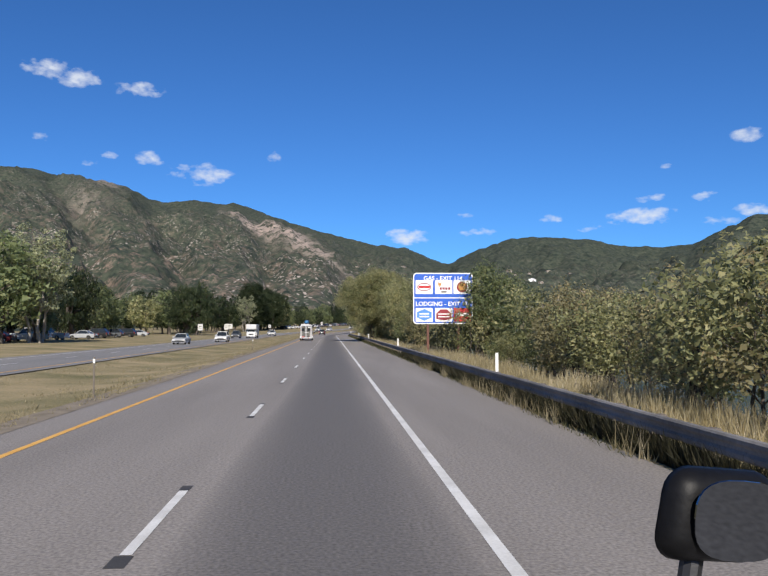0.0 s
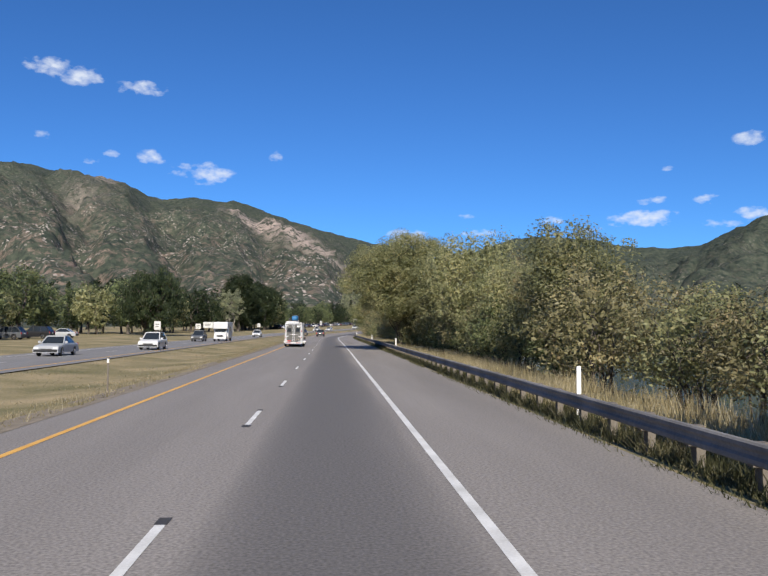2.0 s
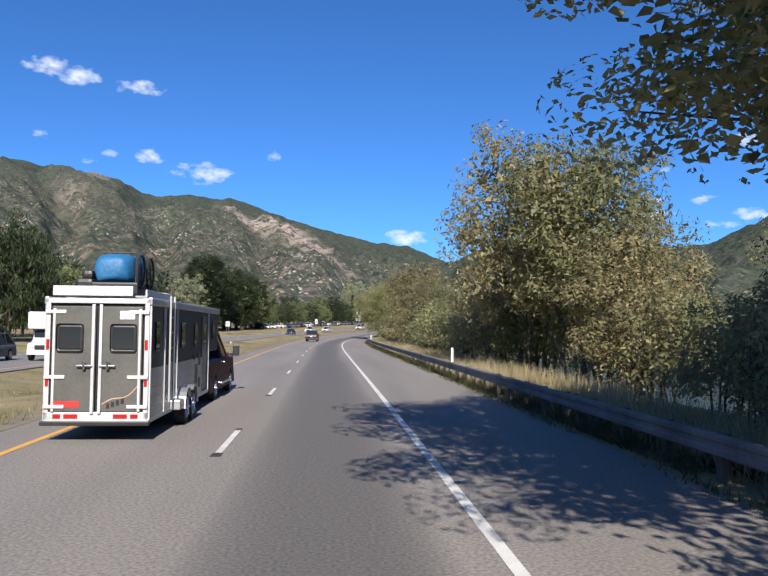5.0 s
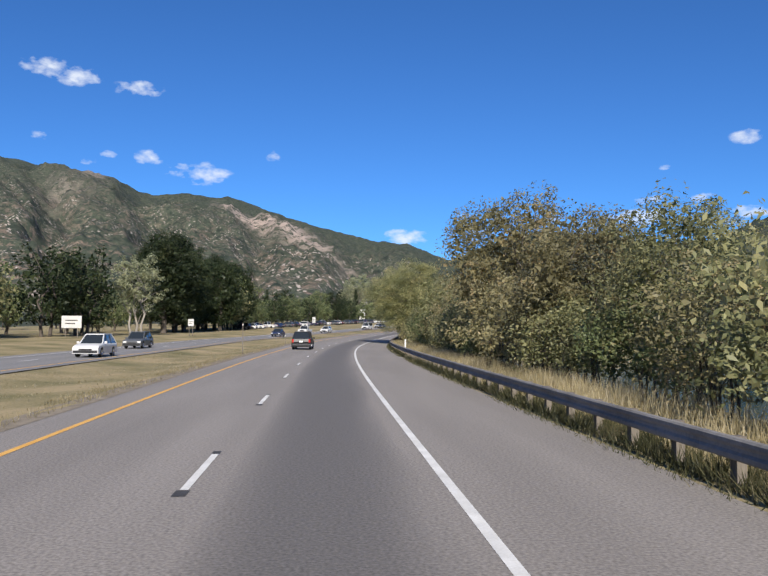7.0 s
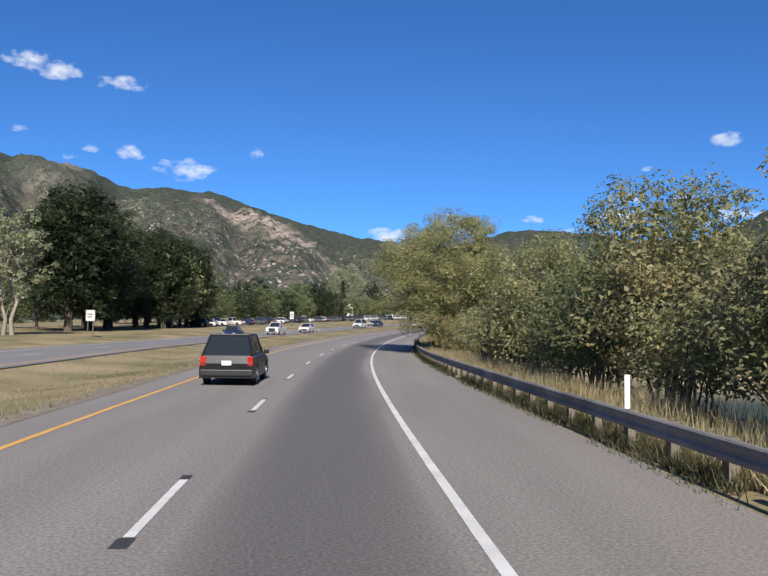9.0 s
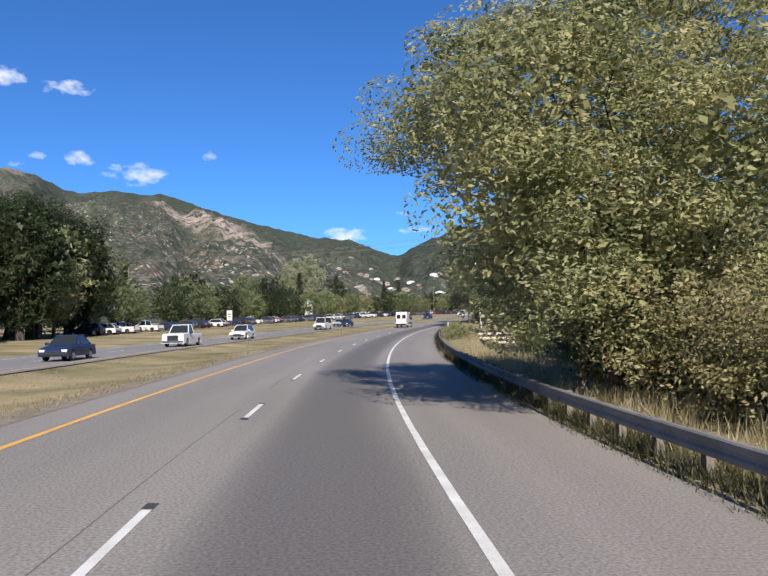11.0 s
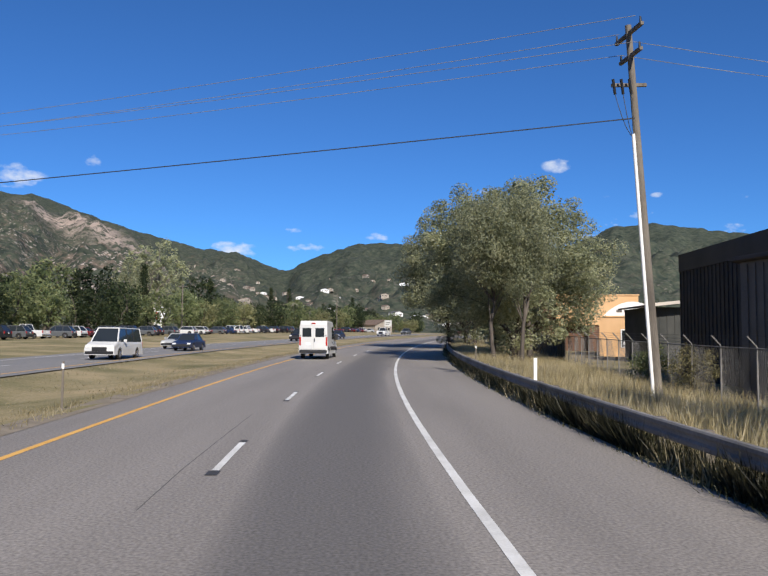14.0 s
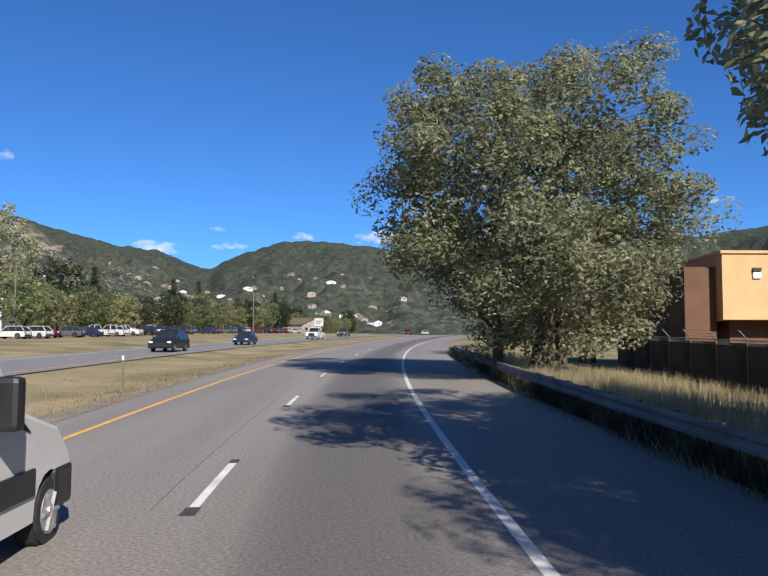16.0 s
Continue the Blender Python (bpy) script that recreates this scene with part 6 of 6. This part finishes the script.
def sag(mat, a, b, drop, r=.012, n=14):
    """One hanging wire."""
    a, b = Vector(a), Vector(b)
    v, f = [], []
    tube([a.lerp(b, k / n) - Vector((0, 0, drop * 4 * (k / n) * (1 - k / n))) for k in range(n + 1)], [r] * (n + 1), 5, v, f)
    return mesh_of("wire", v, f, mat)


def utility_pole():
    u = empty("utility_pole", stand(388.2, 10.5, 8) @ Matrix.Rotation(math.radians(-4), 4, "Y"), "tall weathered wooden utility pole with crossarms and conduit", "utility pole")
    part("shaft", rod(bmesh.new(), (0, 0, -.6), (0, 0, 13.1), .17, 14, .11), WOOD_GREY, u)
    part("conduit", rod(bmesh.new(), (-.2, -.05, 0), (-.16, -.05, 9.2), .06, 10), WHITE, u, "pale conduit pipe")
    for z, y0, y1 in ((12.8, -.9, .9), (12.0, -.7, .7)):
        arm = part("crossarm", boxes((-.06, .06, y0 - .1, y1 + .1, z - .06, z + .06), bevel=.01), WOOD_GREY, u)
        for y in (y0, y1):
            part("insulator", rod(bmesh.new(), (0, y, z + .06), (0, y, z + .26), .05, 8, .03), BLACK, arm)
    part("crossarm", boxes((-.8, .5, -.05, .05, 10.9, 11.02), bevel=.01), WOOD_GREY, u)
    for k in range(3):
        part("fuse_switch", rod(bmesh.new(), (-.75 + .3 * k, -.12, 10.6), (-.85 + .3 * k, -.25, 11.1), .05, 8), BLACK, u)
    for k in range(3):
        part("cable_loop", sag(WIRE, (-.75 + .3 * k, -.12, 10.6), (-.16, -.05, 9.1), .3, .014, 6), WIRE, u)


def metal_pole():
    u = empty("light_pole", stand(383, 16.6, 11) @ Matrix.Translation((6.75, -.45, 0)), "slim grey metal pole beside the workshop", "pole")
    part("shaft", rod(bmesh.new(), (0, 0, -.9), (0, 0, 9.2), .11, 12, .08), STEEL, u)
    part("cap", rod(bmesh.new(), (0, 0, 9.2), (0, 0, 9.32), .1, 10), STEEL, u)


def left_pole(s, lat, tall):
    u = empty("utility_pole", stand(s, lat), "pale wooden utility pole across the highway", "utility pole")
    part("shaft", rod(bmesh.new(), (0, 0, -.5), (0, 0, tall), .17, 10, .11), WOOD_GREY, u)
    part("crossarm", boxes((-1.1, 1.1, -.05, .05, tall - .7, tall - .58)), WOOD_GREY, u)


utility_pole(), metal_pole()
left_pole(428, -62, 12.5)
left_pole(520, -58, 11)
left_pole(600, -50, 12)
wires = empty("overhead_wires", Matrix(), "thin overhead power lines crossing the highway", "power line")
for dy, z in ((-.9, 13.05), (.9, 13.05), (-.7, 12.2), (.7, 12.2)):
    part("wire", sag(STEEL, at(388.2 + dy, 9.6, z), at(415 + dy, -64, 13.4), .9, .012), STEEL, wires)
for dy, z in ((-.7, 12.2), (.7, 12.2)):
    part("wire", sag(STEEL, at(388.2 + dy, 9.6, z), at(396 + dy, 46, 11.8), .5, .012), STEEL, wires)
part("cable", sag(WIRE, at(387.8, 9.7, 9.6), at(404, -61, 6.4), .25, .022), WIRE, wires)


def pylon_sign():
    p = empty("pylon_sign", stand(535, -72, 15), "tall white pylon sign with red lettering bars", "sign")
    part("panel", boxes((-1.3, 1.3, -.3, .3, 0, 6.0), bevel=.06), WHITE, p)
    part("cap", boxes((-1.1, 1.5, -.25, .25, 6.0, 6.4), bevel=.05), WHITE, p)
    for k in range(3):
        part("bar", boxes((-.9, -.4, -.32, -.3, 3.4 + k * .6, 3.8 + k * .6)), BRIGHT_RED, p)


BOARD_FACE = surface("faded_sign_face", (.45, .45, .43), (.58, .58, .55), 1, 20, .6, bump=.05)


def board_sign(s, lat, w, h, z, turn=0):
    p = empty("sign_board", stand(s, lat, turn), "plain white roadside sign board on posts", "sign", "roadside boards")
    part("panel", shift(rounded_panel(w, h, .08, -.03, .03), 0, 0, z + h / 2), BOARD_FACE, p)
    part("border", shift(rounded_panel(w + .08, h + .08, .1, -.02, .02), 0, 0, z + h / 2), STEEL, p)
    for k in range(2):
        part("bar", boxes((-w * .32, w * (.3 - .12 * k), -.04, -.031, z + h * (.58 - .26 * k), z + h * (.68 - .26 * k))), METAL_GREY, p)
    for x in (-w * .3, w * .3):
        part("post", boxes((x - .05, x + .05, .03, .12, -.3, z + h * .9)), WOOD_GREY, p)


pylon_sign()
for a in ((204, -33, 1.2, 1.6, 1.4), (236, -31, 1.2, 1.2, 1.6), (296, -42, 3.0, 1.8, 1.4), (318, -31, 1.0, 1.2, 1.8), (418, -36, 1.0, 1.8, 1.6), (610, -36, 2.4, 2, 2)):
    board_sign(*a)


def house(label, wall, w, d, h, rise, roof_mat):
    b = empty("house", Matrix(), label, "house", "valley houses")
    part("wall", boxes((-w / 2, w / 2, -d / 2, d / 2, -3, h)), wall, b)
    bm = bmesh.new()
    pts = [(-w / 2 - .5, h - .15), (0, h + rise), (w / 2 + .5, h - .15), (w / 2 + .5, h + .1), (0, h + rise + .3), (-w / 2 - .5, h + .1)]
    a = [bm.verts.new((x, -d / 2 - .5, z)) for x, z in pts]
    c = [bm.verts.new((x, d / 2 + .5, z)) for x, z in pts]
    bm.faces.new(a)
    bm.faces.new(c[::-1])
    for k in range(6):
        bm.faces.new((a[k], a[(k + 1) % 6], c[(k + 1) % 6], c[k]))
    bmesh.ops.recalc_face_normals(bm, faces=bm.faces)
    part("roof", bm, roof_mat, b)
    gable = poly_plate([(-w / 2, h), (w / 2, h), (0, h + rise)], -d / 2, d / 2)
    part("gable", gable, wall, b)
    for x in (-w * .28, w * .05, w * .3):
        win = part("window", boxes((x - .6, x + .6, -d / 2 - .06, -d / 2 + .02, 1, 2.3)), GLASS, b)
        part("window_frame", boxes((x - .7, x + .7, -d / 2 - .09, -d / 2 - .06, .9, 1.0), (x - .7, x + .7, -d / 2 - .09, -d / 2 - .06, 2.3, 2.4)), WHITE, win)
    part("door", boxes((w * .17 - .5, w * .17 + .5, -d / 2 - .07, -d / 2 + .02, 0, 2.1)), BROWN_POST, b)
    return b


H1 = house("pale house with brown gable roof", HOUSE_WALL, 12, 9, 3.2, 2.2, ROOF_BROWN)
H2 = house("white low house with grey metal roof", WHITE, 14, 10, 3.4, 2.0, METAL_GREY)
H3 = house("dark timber house under trees", STUCCO_BROWN_SHADE, 13, 9, 3.2, 2.4, METAL_DARK)
for k, (h_, s, lat, turn) in enumerate(((H3, 108, -53, 60), (H2, 84, -52, 80), (H1, 690, -66, 70))):
    m = stand(s, lat, turn)
    if h_.name in PLACED:
        copy_thing(h_, m)
    else:
        PLACED.add(h_.name)
        h_.matrix_world = m
for _ in range(110):
    a = RND.triangular(0, 24, 9)
    k = float(np.interp(a, [3, 10.3], [1.3, 1]))
    r = RND.uniform(1000, 1900) * k
    v, _, _ = hill(a, r)
    copy_thing(RND.choice((H1, H1, H1, H1, H2)), Matrix.Translation(v) @ Matrix.Rotation(radians(RND.uniform(-40, 40)), 4, "Z") @ Matrix.Diagonal((*[RND.uniform(.65, 1.1) * k] * 3, 1)))
BLUE_ROOF = house("large hall with a bright blue roof", WHITE, 34, 16, 5, 3, LIGHT_BLUE)
v, _, _ = hill(6.2, 640)
BLUE_ROOF.matrix_world = Matrix.Translation(v)
